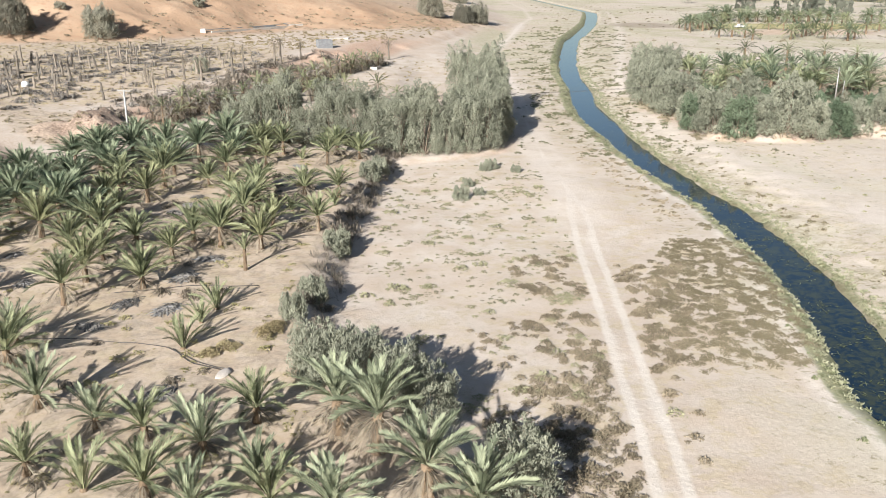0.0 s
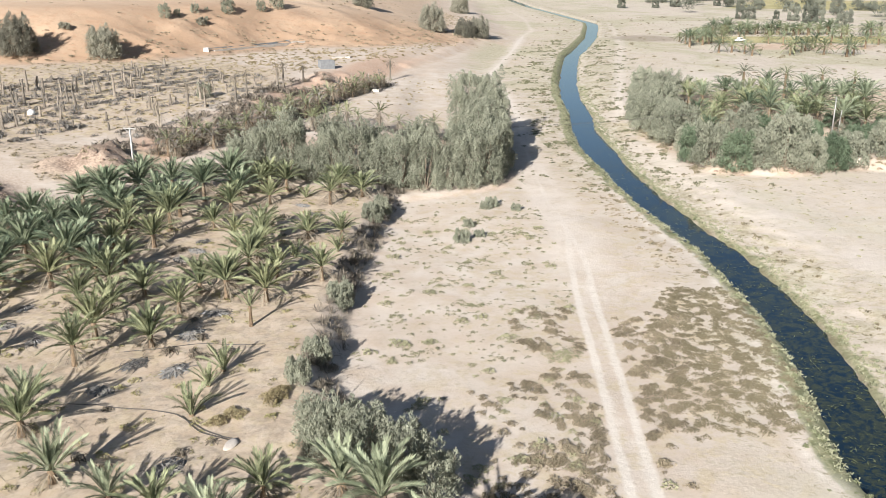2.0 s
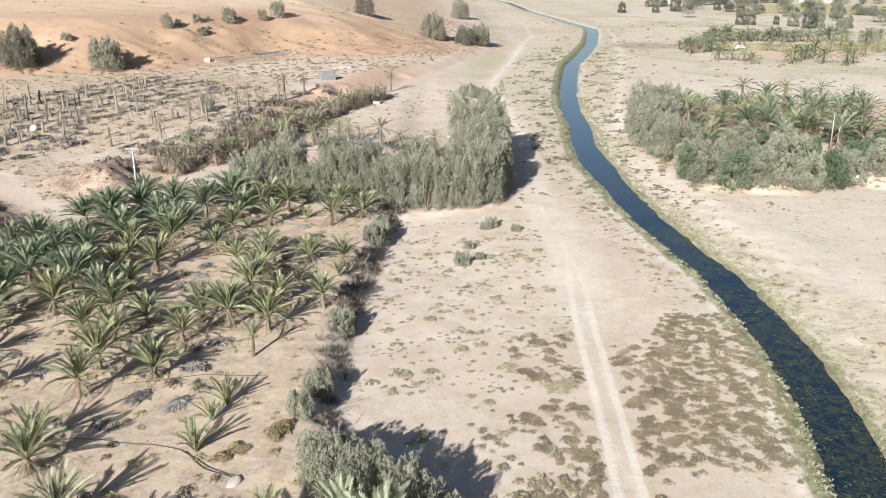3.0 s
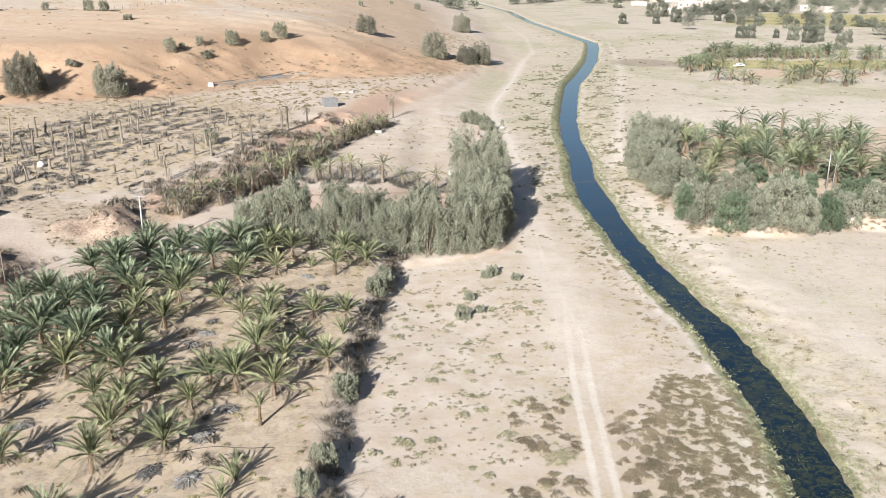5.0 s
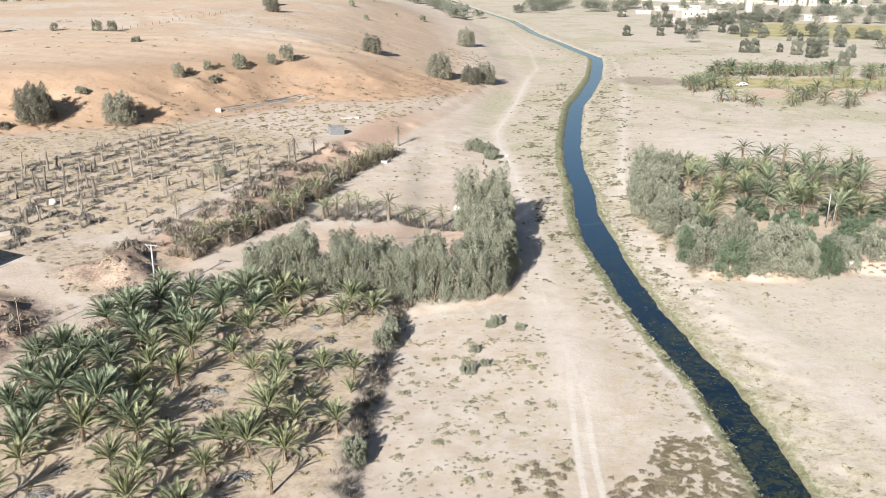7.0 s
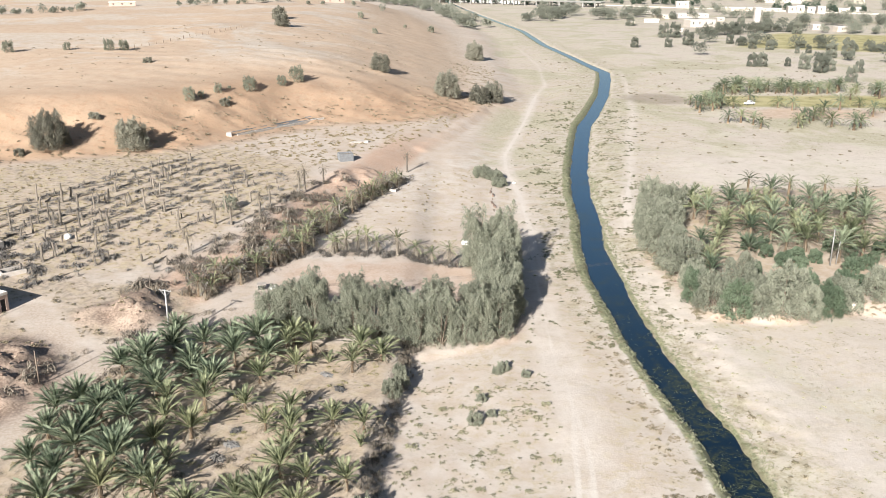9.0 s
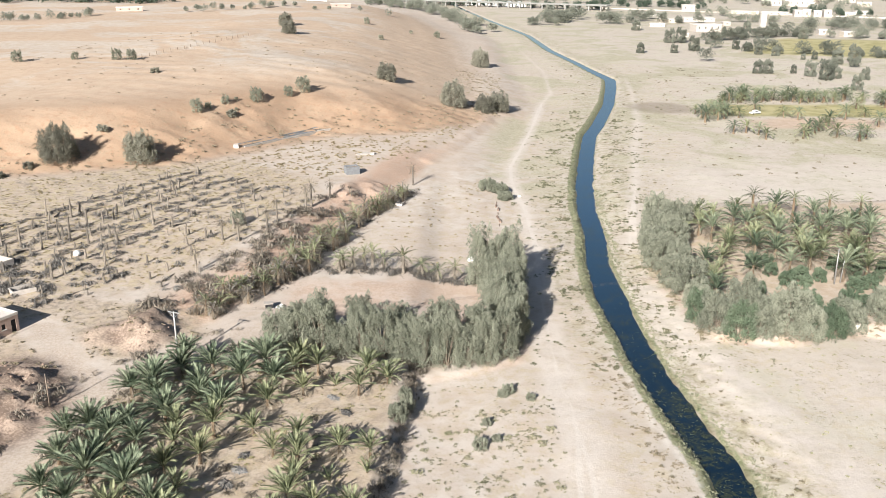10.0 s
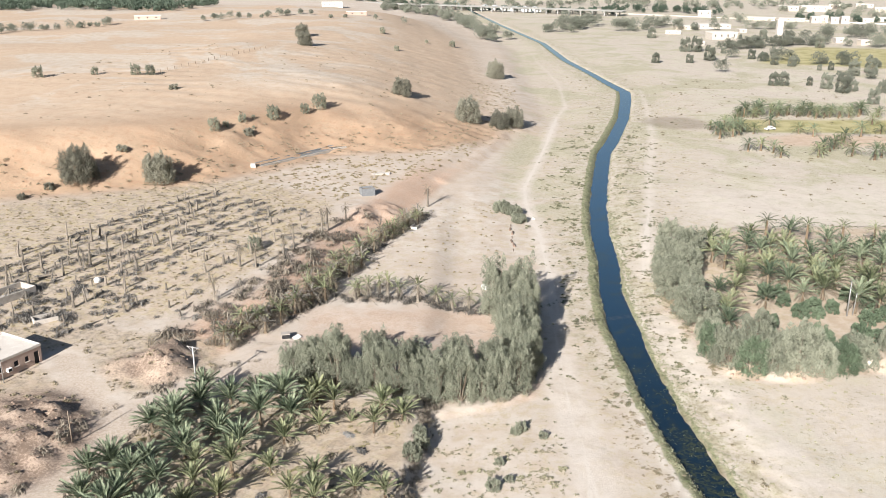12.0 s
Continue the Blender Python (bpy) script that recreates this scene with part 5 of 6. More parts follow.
brown = scatter(96, 7500, 1, 20, 30, 72, brown_share)
strew("brown_scrub", brown, 0.45 + 0.75 * rng.rand(len(brown)), mound, SCRUB_BROWN, "patches of low brown scrub on sand", "scrub", 7)
olive = scatter(97, 6500, 12, 28, 48, 80, olive_share)
strew("olive_scrub", olive, 0.4 + 0.7 * rng.rand(len(olive)), mound, SCRUB_OLIVE, "dense mat of olive-brown scrub", "scrub", 8, flat=0.8)
loose = scatter(98, 6500, -7, 12, 60, 110, lambda x, y: 0.5 * smooth(0.0, 1.0, waves(x, y, 8, 46)) * smooth(0.5, 2, -inside(x, y, BANK)) * off_track(x, y) * smooth(112, 90, y) + 0.05 * smooth(1, 3, -inside(x, y, BANK)))
strew("yellow_tufts", loose, 0.5 + 0.9 * rng.rand(len(loose)) ** 2, cushion, SCRUB_GREEN, "scattered grey-green tufts on sand", "tufts", 9)
green = scatter(99, 420, -6, 14, 38, 100, lambda x, y: 0.4 * smooth(1, 3, -inside(x, y, BANK)) * off_track(x, y))
strew("green_tufts", green, 0.6 + 1.3 * rng.rand(len(green)) ** 2, mound, SCRUB_GREEN, "few green low plants on sand", "tufts", 10, flat=0.7)
bank_tufts = scatter(100, 2600, 17, 27, 84, 118, lambda x, y: smooth(0.5, 3, line_gap(x, y, STREAM)[0] - 2.2) * smooth(8.5, 4, line_gap(x, y, STREAM)[0] - 2.2) * lumps(x, y, 4, 47, -0.2, 0.7))
strew("bank_tufts", bank_tufts, 0.4 + 0.6 * rng.rand(len(bank_tufts)), small, SCRUB_BROWN, "grey-green tufts near the stream", "tufts", 11)
valley = scatter(101, 26000, 5, 60, 112, 330, lambda x, y: lumps(x, y, 9, 48, -0.1, 0.9) * smooth(1, 3, line_gap(x, y, STREAM)[0] - 2.2) * smooth(22, 6, line_gap(x, y, STREAM)[0]) * smooth(0, 2, -inside(x, y, BANK)) * smooth(0, 2, -inside(x, y, RIGHT)) * (0.3 + 0.7 * off_track(x, y)) * 0.8)
strew("valley_tufts", valley, 0.8 + 1.5 * rng.rand(len(valley)) ** 2, small, SCRUB_GREEN, "thin olive tufts over the valley floor", "tufts", 12)
east = scatter(102, 4200, 30, 90, 55, 123, lambda x, y: (0.12 + 0.7 * lumps(x, y, 7, 49, 0.1, 1.0) * smooth(14, 5, line_gap(x, y, STREAM)[0])) * smooth(0.6, 2, line_gap(x, y, STREAM)[0] - 2.2) * smooth(0, 2, -inside(x, y, RIGHT)))
strew("east_tufts", east, 0.5 + 0.8 * rng.rand(len(east)), small, SCRUB_GREEN, "sparse dry tufts on the far bank", "tufts", 13)
far_tufts = scatter(103, 9000, 40, 170, 200, 470, lambda x, y: 0.5 * lumps(x, y, 16, 50, 0.0, 0.9) * smooth(0, 3, line_gap(x, y, STREAM)[0] - 3))
strew("far_tufts", far_tufts, 0.6 + 2.2 * rng.rand(len(far_tufts)) ** 2, small, SCRUB_OLIVE, "thin dry vegetation on the far flats", "tufts", 14)
dune_tufts = scatter(104, 32000, -150, 16, 190, 420, lambda x, y: smooth(-8, 2, inside(x, y, DUNE)) * (0.85 * smooth(22, 8, inside(x, y, DUNE)) * lumps(x, y, 12, 51, -0.5, 0.8) + 0.02))
strew("dune_tufts", dune_tufts, 0.9 + 2.2 * rng.rand(len(dune_tufts)) ** 3, small, SCRUB_BROWN, "small brown tufts on the dune face", "tufts", 15)
field_tufts = scatter(105, 11000, -110, 8, 124, 262, lambda x, y: 0.5 * smooth(0, 4, inside(x, y, BURNT)) + 0.4 * smooth(0, 3, inside(x, y, [(-62, 222), (-34, 203), (-27, 214), (-10, 240), (-22, 260), (-42, 250)])) * lumps(x, y, 9, 76, -0.5, 0.6) + 0.16 * smooth(0, 2, inside(x, y, [(-27, 150), (-10, 216), (5, 218), (6, 150)])))
strew("straw_tufts", field_tufts, 0.6 + 1.1 * rng.rand(len(field_tufts)), small, STRAW, "yellow straw tufts over the burnt field", "tufts", 16)
terrace_straw = scatter(113, 3600, -64, 8, 200, 300, lambda x, y: 0.9 * smooth(0, 4, inside(x, y, [(-64, 222), (-34, 203), (-27, 216), (-12, 236), (6, 285), (-2, 286), (-12, 264), (-42, 252)])) * lumps(x, y, 7, 77, -0.6, 0.5))
strew("terrace_straw", terrace_straw, 1.0 + 1.6 * rng.rand(len(terrace_straw)), small, STRAW, "yellow straw tufts on the upper terrace", "tufts", 26)
grove_tufts = scatter(106, 7500, -50, -5, 30, 112, lambda x, y: 0.75 * smooth(1, 3, inside(x, y, ORCHARD)) * lumps(x, y, 7, 52, -0.1, 0.8))
strew("grove_weeds", grove_tufts, 0.5 + 1.3 * rng.rand(len(grove_tufts)) ** 2, cushion, WEED, "yellow-green weeds between the palms", "weeds", 17)
reeds = scatter(107, 30000, 18, 62, 40, 380, lambda x, y: smooth(-0.1, 0.25, line_gap(x, y, STREAM)[0] - stream_width(y) / 2) * smooth(1.7, 0.5, line_gap(x, y, STREAM)[0] - stream_width(y) / 2) * (0.12 + 0.45 * lumps(x, y, 6, 63, 0.0, 0.8)) + 0.4 * (x < line_x(y)) * smooth(0.8, 1.4, line_gap(x, y, STREAM)[0] - stream_width(y) / 2) * smooth(3.4, 1.8, line_gap(x, y, STREAM)[0] - stream_width(y) / 2) * lumps(x, y, 5, 65, -0.6, 0.7) * smooth(300, 200, y))
strew("bank_reeds", reeds, 0.35 + 0.6 * rng.rand(len(reeds)) ** 2, blade, REED, "green reeds and grass lining the stream", "reeds", 18)

sprig = [dome_piece(380 + k, 15, 0.34, 0.22, 0.17) for k in range(4)]
bank_grass = scatter(114, 21000, 18, 40, 45, 215, lambda x, y: smooth(0.0, 0.3, line_gap(x, y, STREAM)[0] - stream_width(y) / 2) * smooth(2.5, 1.4, line_gap(x, y, STREAM)[0] - stream_width(y) / 2) * (0.45 + 0.55 * lumps(x, y, 4, 78, -0.5, 0.5)) * 0.8)
strew("bank_grass", bank_grass, 0.6 + 0.7 * rng.rand(len(bank_grass)), sprig, BANK_GRASS, "rough green grass on the stream banks", "grass", 27)
bank_mats = scatter(115, 9000, 12, 50, 60, 215, lambda x, y: smooth(1.8, 3.0, line_gap(x, y, STREAM)[0] - stream_width(y) / 2) * smooth(10, 4, line_gap(x, y, STREAM)[0]) * lumps(x, y, 3.4, 79, -0.2, 0.6) * off_track(x, y) * 0.9)
strew("bank_mats", bank_mats, 0.7 + 1.2 * rng.rand(len(bank_mats)) ** 2, small, SCRUB_OLIVE, "olive-brown tufts in drifts beside the stream", "tufts", 28)


def weed_on_water():
    rg = np.random.RandomState(9)
    spots = scatter(108, 5600, 22, 34, 38, 150, lambda x, y: smooth(0.1, -0.3, line_gap(x, y, STREAM)[0] - stream_width(y) / 2) * lumps(x, y, 5, 53, -0.4, 1.0) * smooth(150, 95, y))
    V, F = [], []
    for x, y in spots:
        a, w, ln = rg.rand() * 6.28, 0.02 + 0.035 * rg.rand(), 0.08 + 0.26 * rg.rand()
        dx, dy = math.cos(a), math.sin(a)
        n = len(V)
        V += [(x, y, -0.80 + 0.012), (x + dx * ln - dy * w, y + dy * ln + dx * w, -0.775), (x + dx * ln * 2, y + dy * ln * 2, -0.77), (x + dx * ln + dy * w, y + dy * ln - dx * w, -0.775)]
        F.append((n, n + 1, n + 2, n + 3))
    tagged(new("water_weed", mesh_of("water_weed", V, F, REED)), "pale floating weed on the stream", "water weed", kind="stuff")


weed_on_water()

# ---- ash heaps, hoses, sacks ---------------------------------------------------------------
ASH = [(-35.3, 68.8), (-31.5, 62.2), (-35.2, 64.8), (-22.5, 58.2), (-19.2, 57.2), (-24.9, 86.7), (-24.8, 83.7), (-25.5, 80.9), (-18.9, 67.7), (-19.8, 63.4), (-16.8, 100.7), (-14.6, 96.9), (-23.4, 54.0), (-15.9, 44.3)]


def ash_heap(x, y, seed, size):
    rg = np.random.RandomState(seed)
    t = thing("ash_heap", on_ground(x, y, 360 * rg.rand(), size, 0.02), "flat heap of charred fronds and grey ash", "ash heap", "ash heaps")
    rings, sides = 4, 26
    edge = [0.75 + 0.35 * rg.rand() + 0.2 * math.sin(3 * k + seed) for k in range(sides)]
    verts = [(0, 0, 0.16)]
    for r in range(1, rings + 1):
        for k in range(sides):
            a = 6.283 * k / sides
            d = r / rings * edge[k] * (1 + 0.15 * rg.rand())
            verts.append((d * math.cos(a), 0.65 * d * math.sin(a), 0.16 * (1 - r / rings) * (0.5 + rg.rand()) - 0.03 * (r == rings)))
    faces = [(0, 1 + k, 1 + (k + 1) % sides) for k in range(sides)]
    for r in range(rings - 1):
        for k in range(sides):
            a, b = 1 + r * sides + k, 1 + r * sides + (k + 1) % sides
            faces.append((a, a + sides, b + sides, b))
    part("ash", (np.array(verts), faces), CHAR, t)
    v, f = debris_piece(seed, 70, 0.45)
    part("charred_fronds", (v * (0.85, 0.6, 0.3), f.tolist()), DEBRIS, t)
    return t


for k, (x, y) in enumerate(ASH):
    ash_heap(x, y, 400 + k, 1.1 + 0.1 * (k % 5))


def hose(points, seed):
    pts = []
    for (ax, ay), (bx, by) in zip(points, points[1:]):
        n = max(2, int(math.hypot(bx - ax, by - ay) / 0.6))
        pts += [(ax + (bx - ax) * j / n, ay + (by - ay) * j / n) for j in range(n)]
    pts = [(x + 0.12 * math.sin(i * 0.9 + seed), y + 0.12 * math.cos(i * 0.7), ground_z(x, y) + 0.05) for i, (x, y) in enumerate(pts)]
    ob = part("irrigation_hose", tube(pts, [0.03] * len(pts), 5), HOSE, soft=True)
    tagged(ob, "black irrigation hose lying on the sand", "hose", "irrigation hoses")


hose([(-28.5, 52.0), (-24.9, 52.2), (-21.8, 51.6), (-19.6, 51.5), (-17.2, 50.6), (-15.1, 48.8), (-13.3, 47.7), (-12.1, 47.2)], 1)
hose([(-17.0, 50.4), (-15.0, 48.5), (-12.6, 47.0)], 2)
hose([(-24.0, 60.0), (-21.0, 61.0), (-18.0, 61.5), (-13.0, 61.2)], 3)
hose([(-90, 144), (-80, 148.5), (-72, 154), (-65, 160.5), (-58, 163)], 4)


def lump(seed, rx, ry, rz, flat=0.0):
    """A rough stone or bag."""
    rg = np.random.RandomState(seed)
    bm = bmesh.new()
    bmesh.ops.create_icosphere(bm, subdivisions=2, radius=1)
    off = rg.rand(3) * 9
    for v in bm.verts:
        k = 1 + 0.22 * noise.noise(v.co * 1.3 + Vector(off)) + 0.1 * noise.noise(v.co * 3.1 + Vector(off))
        v.co = Vector((v.co.x * rx * k, v.co.y * ry * k, max(-0.55, v.co.z * k) * rz + rz * 0.5))
    bm.verts.index_update()
    out = np.array([v.co[:] for v in bm.verts]), [[v.index for v in f.verts] for f in bm.faces]
    bm.free()
    return out


def lump_thing(name, x, y, size, material, label, category, seed, group=""):
    ob = part(name, lump(seed, *size), material, soft=True, m=on_ground(x, y, seed * 37, 1, 0.05))
    return tagged(ob, label, category, group)


lump_thing("sack", -12.9, 47.0, (0.75, 0.42, 0.14), CONCRETE, "crumpled pale plastic sack on the sand", "sack", 2)
for k, (x, y) in enumerate([(-11.4, 52.3), (-11.0, 53.4), (-14.4, 49.6), (-13.6, 50.6)]):
    v, f = dome_piece(440 + k, 900, 0.95 - 0.12 * (k % 3), 0.75 - 0.1 * k, 0.12)
    ob = part("dry_bush", (v, f), STRAW, m=on_ground(x, y, 50 * k, 1, 0.03))
    tagged(ob, "dry yellow-brown bush beside the bank", "bush", "dry bushes")
lump_thing("water_tank", -69.8, 148.6, (0.75, 0.65, 0.65), WHITE, "rounded white plastic water tank in the burnt field", "tank", 3)
lump_thing("boulder", 1.2, 157.1, (0.8, 0.65, 0.75), WHITE, "white rounded boulder at the field corner", "boulder", 4)
lump_thing("boulder", 57.9, 125.6, (0.9, 0.7, 0.85), STONE, "pale boulder below the grove bank", "boulder", 5)
lump_thing("boulder", 60.6, 126.2, (1.3, 0.8, 0.9), STONE, "pale boulder below the grove bank", "boulder", 6)
for k, (x, y) in enumerate([(38.6, 122.6), (42.0, 121.3), (49.0, 121.6), (53.5, 122.5), (65, 124.5), (37.0, 128.5), (36.2, 139)]):
    lump_thing("bank_stone", x, y, (0.30 + 0.08 * (k % 3), 0.26, 0.2), RUBBLE, "pale stone at the foot of the eroded bank", "stone", 20 + k, "bank stones")
pebbles = [(v * 0.3, np.array([f[:3] for f in fs])) for v, fs in [lump(60 + k, 1, 0.8, 0.6) for k in range(2)]]
heap_stones = scatter(109, 2600, -70, -41, 85, 127, lambda x, y: np.maximum(smooth(1.0, 0.7, np.hypot((x + 59) / 8.5, (y - 97.5) / 11)), smooth(1.05, 0.7, np.hypot((x + 47.5) / 4.6, (y - 118.5) / 6.5))) * 0.6)
strew("rubble", heap_stones, 0.15 + 0.6 * rng.rand(len(heap_stones)) ** 4, pebbles, RUBBLE, "reddish rubble on the spoil heaps", "rubble", 19)

yard_tufts = scatter(110, 5200, -100, -38, 80, 132, lambda x, y: 0.5 * smooth(1, 3, inside(x, y, [(-100, 60), (-54, 80), (-51, 100), (-44, 112), (-36, 119), (-40, 130), (-60, 132), (-100, 130)])) * smooth(2.5, 4, np.minimum(line_gap(x, y, DIRT_ROAD)[0], line_gap(x, y, YARD_ROAD)[0] + 1)) * lumps(x, y, 6, 66, -0.3, 0.8))
strew("yard_tufts", yard_tufts, 0.7 + 1.5 * rng.rand(len(yard_tufts)) ** 2, small, SCRUB_OLIVE, "dry tufts between house and road", "tufts", 21)
road_edge = scatter(111, 1300, -62, -28, 70, 122, lambda x, y: smooth(2.6, 3.2, line_gap(x, y, DIRT_ROAD)[0]) * smooth(5.5, 4.0, line_gap(x, y, DIRT_ROAD)[0]))
strew("road_edge_brush", road_edge, 0.5 + 0.7 * rng.rand(len(road_edge)), twig_pieces + debris[:2], SCRUB_DEAD, "dry brush along the dirt road", "brush", 22)
right_edge = scatter(112, 3200, 33, 80, 115, 185, lambda x, y: smooth(-1.5, 0, inside(x, y, RIGHT)) * smooth(3.5, 1.5, inside(x, y, RIGHT)) * 0.6)
strew("right_bank_brush", right_edge, 0.6 + 0.9 * rng.rand(len(right_edge)), mound + twig_pieces, SCRUB_OLIVE, "dry brush on the eroded grove bank", "brush", 23)

# ---- built things ---------------------------------------------------------------------------
def wall_box(t, x0, y0, x1, y1, tall, thick, material, name="wall"):
    """A straight wall from point to point in a thing's own frame."""
    ln, a = math.hypot(x1 - x0, y1 - y0), math.degrees(math.atan2(y1 - y0, x1 - x0))
    return part(name, moved(box(0, -thick / 2, -0.4, ln, thick / 2, tall, 0.02), pose(x0, y0, 0, 0, 0, a)), material, t)


def block_hut():
    t = thing("block_hut", on_ground(-27.9, 212.0, 24, 0.88, 0), "small roofless grey cement-block hut", "hut")
    for x0, y0, x1, y1 in ((-1.9, -1.4, 1.9, -1.4), (1.8, -1.3, 1.8, 1.3), (1.9, 1.4, -1.9, 1.4), (-1.8, 1.3, -1.8, -1.3)):
        wall_box(t, x0, y0, x1, y1, 2.1, 0.2, BLOCK)
    part("roof_beam", box(-1.9, -0.1, 1.75, 1.9, 0.1, 1.9), WOOD, t)
    part("shade_cover", box(-1.7, -1.2, 1.62, 1.7, 1.2, 1.7), BLOCK, t)


def basin(x, y, turn, w, d, tall, label, gap=False):
    t = thing("concrete_basin", on_ground(x, y, turn, 1, 0), label, "basin", "concrete basins")
    wall_box(t, -w / 2, -d / 2, w / 2, -d / 2, tall, 0.22, CONCRETE)
    wall_box(t, -w / 2, d / 2, w / 2, d / 2, tall, 0.22, CONCRETE)
    wall_box(t, -w / 2, -d / 2 + 0.12, -w / 2, d / 2 - 0.12, tall, 0.22, CONCRETE)
    if not gap:
        wall_box(t, w / 2, -d / 2 + 0.12, w / 2, d / 2 - 0.12, tall, 0.22, CONCRETE)
    part("floor_slab", box(-w / 2 + 0.1, -d / 2 + 0.1, 0.02, w / 2 - 0.1, d / 2 - 0.1, 0.1), CONCRETE, t)


block_hut()
for k, (x, y, w, turn) in enumerate([(-27.6, 233.0, 3.2, 24), (-25.4, 233.9, 2.2, -8), (-61.8, 233.6, 1.4, 10)]):
    ob = part("broken_slab", box(-w / 2, -0.7, -0.2, w / 2, 0.7, 0.35 + 0.5 * (k == 2), 0.05), CONCRETE, m=on_ground(x, y, turn, 1, 0, (6, -5)))
    tagged(ob, "broken pale concrete slab on the terrace", "slab", "broken slabs")
basin(-82.0, 140.5, 62, 7.5, 4.2, 1.2, "open concrete irrigation basin half full of dead fronds")
basin(-71.6, 131.8, 40, 3.6, 2.4, 0.7, "low broken concrete basin", True)
basin(-14.6, 193.0, 75, 2.6, 1.4, 0.6, "small concrete trough at the field edge", True)


def house():
    """Corner stands at the yard road; x runs along the front, y into the house."""
    t = thing("house", pose(-65.3, 117.6, ground_z(-66, 116), 0, 0, 243.5), "single-storey rose-plastered house with flat pale roof", "house")
    L, D, Hh, th = 13.0, 8.6, 2.55, 0.22
    holes = [(0.45, 1.25, 0.0, 2.0), (2.1, 2.8, 1.0, 1.85), (3.8, 4.6, 1.0, 1.85), (6.4, 7.2, 1.0, 1.85), (9.2, 10.0, 1.0, 1.85)]
    x = 0.0
    pieces = []
    for a, b, lo, hi in holes:
        pieces.append(box(x, -D * 0 - th, -0.5, a, 0, Hh))
        pieces.append(box(a, -th, hi, b, 0, Hh))
        pieces.append(box(a, -th, -0.5, b, 0, lo) if lo > 0 else box(a, -th, -0.5, b, 0, -0.02))
        x = b
    pieces.append(box(x, -th, -0.5, L, 0, Hh))
    part("front_wall", joined(pieces), PLASTER, t)
    part("side_wall", box(0, -D, -0.5, th, -th, Hh), PLASTER, t)
    part("side_wall", box(L - th, -D, -0.5, L, -th, Hh), PLASTER, t)
    part("back_wall", box(th, -D, -0.5, L - th, -D + th, Hh), PLASTER, t)
    part("roof_slab", box(-0.06, -D - 0.06, Hh, L + 0.06, 0.06, Hh + 0.16, 0.02), ROOF, t, "pale screeded flat roof")
    for x0, y0, x1, y1 in ((-0.06, -0.14, L + 0.06, 0.06), (-0.06, -D - 0.06, L + 0.06, -D + 0.14), (-0.06, -D + 0.14, 0.14, -0.14), (L - 0.14, -D + 0.14, L + 0.06, -0.14)):
        part("parapet", box(x0, y0, Hh + 0.16, x1, y1, Hh + 0.42, 0.02), ROOF, t)
    part("roof_room", box(4.5, -6.5, Hh + 0.16, 8.0, -3.5, Hh + 0.55, 0.02), ROOF, t)
    d = part("door", box(0.45, -th + 0.02, -0.02, 1.25, -th + 0.08, 2.0), DARK, t, "dark metal door")
    part("handle", box(1.1, -th + 0.08, 0.95, 1.16, -th + 0.13, 1.1), STEEL, d)
    for a, b, lo, hi in holes[1:]:
        w = part("window", box(a, -th + 0.02, lo, b, -th + 0.06, hi), DARK, t, "small dark window")
        part("frame", joined([box(a, -th + 0.06, lo, a + 0.06, -0.06, hi), box(b - 0.06, -th + 0.06, lo, b, -0.06, hi), box(a + 0.06, -th + 0.06, hi - 0.06, b - 0.06, -0.06, hi)]), PLASTER, w)
        part("sill", box(a - 0.08, -0.02, lo - 0.08, b + 0.08, 0.1, lo), ROOF, w)
    for x0 in (5.2, 7.9):
        a = part("air_conditioner", box(x0, 0.0, 0.75, x0 + 0.75, 0.42, 1.3, 0.03), WHITE, t, "white air conditioner box")
        part("grille", box(x0 + 0.1, 0.42, 0.82, x0 + 0.65, 0.44, 1.22), DARK, a)


house()


def power_pole(x, y, tall, turn, label, arm=1.6, r=0.17, material=None, lean=0.0):
    t = thing("utility_pole", on_ground(x, y, turn, 1, 0.1, (lean, 0)), label, "utility pole", "utility poles")
    part("pole", tube([(0, 0, -0.4), (0, 0, tall * 0.5), (0, 0, tall)], [r, r * 0.85, r * 0.65], 8), material or STEEL, t, soft=True)
    if arm:
        for z, ln in ((tall - 0.12, arm),):
            a = part("crossarm", box(-ln / 2, -0.06, z - 0.06, ln / 2, 0.06, z + 0.06, 0.01), material or STEEL, t)
            for sx in (-0.46, 0, 0.46):
                part("insulator", tube([(sx * ln, 0, z + 0.06), (sx * ln, 0, z + 0.12), (sx * ln, 0, z + 0.2)], [0.02, 0.045, 0.02], 6), CONCRETE, a)
        part("brace", tube([(-arm * 0.42, 0, tall - 0.15), (0, 0, tall - 0.95)], [0.03, 0.03], 5), STEEL, t)
        part("brace", tube([(arm * 0.42, 0, tall - 0.15), (0, 0, tall - 0.95)], [0.03, 0.03], 5), STEEL, t)
    return t


power_pole(-40.0, 111.2, 7.5, -20, "grey utility pole with crossarm above the grove", 2.0)
power_pole(-51.5, 96.5, 4.6, 0, "thin bare pole beside the dirt road", 0, 0.09, WOOD)
power_pole(-67.6, 110.6, 4.8, 0, "thin metal pole before the house", 0, 0.08)
power_pole(64.0, 144.5, 6.6, -20, "pale utility pole in the far grove", 0, 0.15)
power_pole(65.2, 145.0, 4.4, 0, "short pale strut pole in the far grove", 0, 0.12, lean=6)


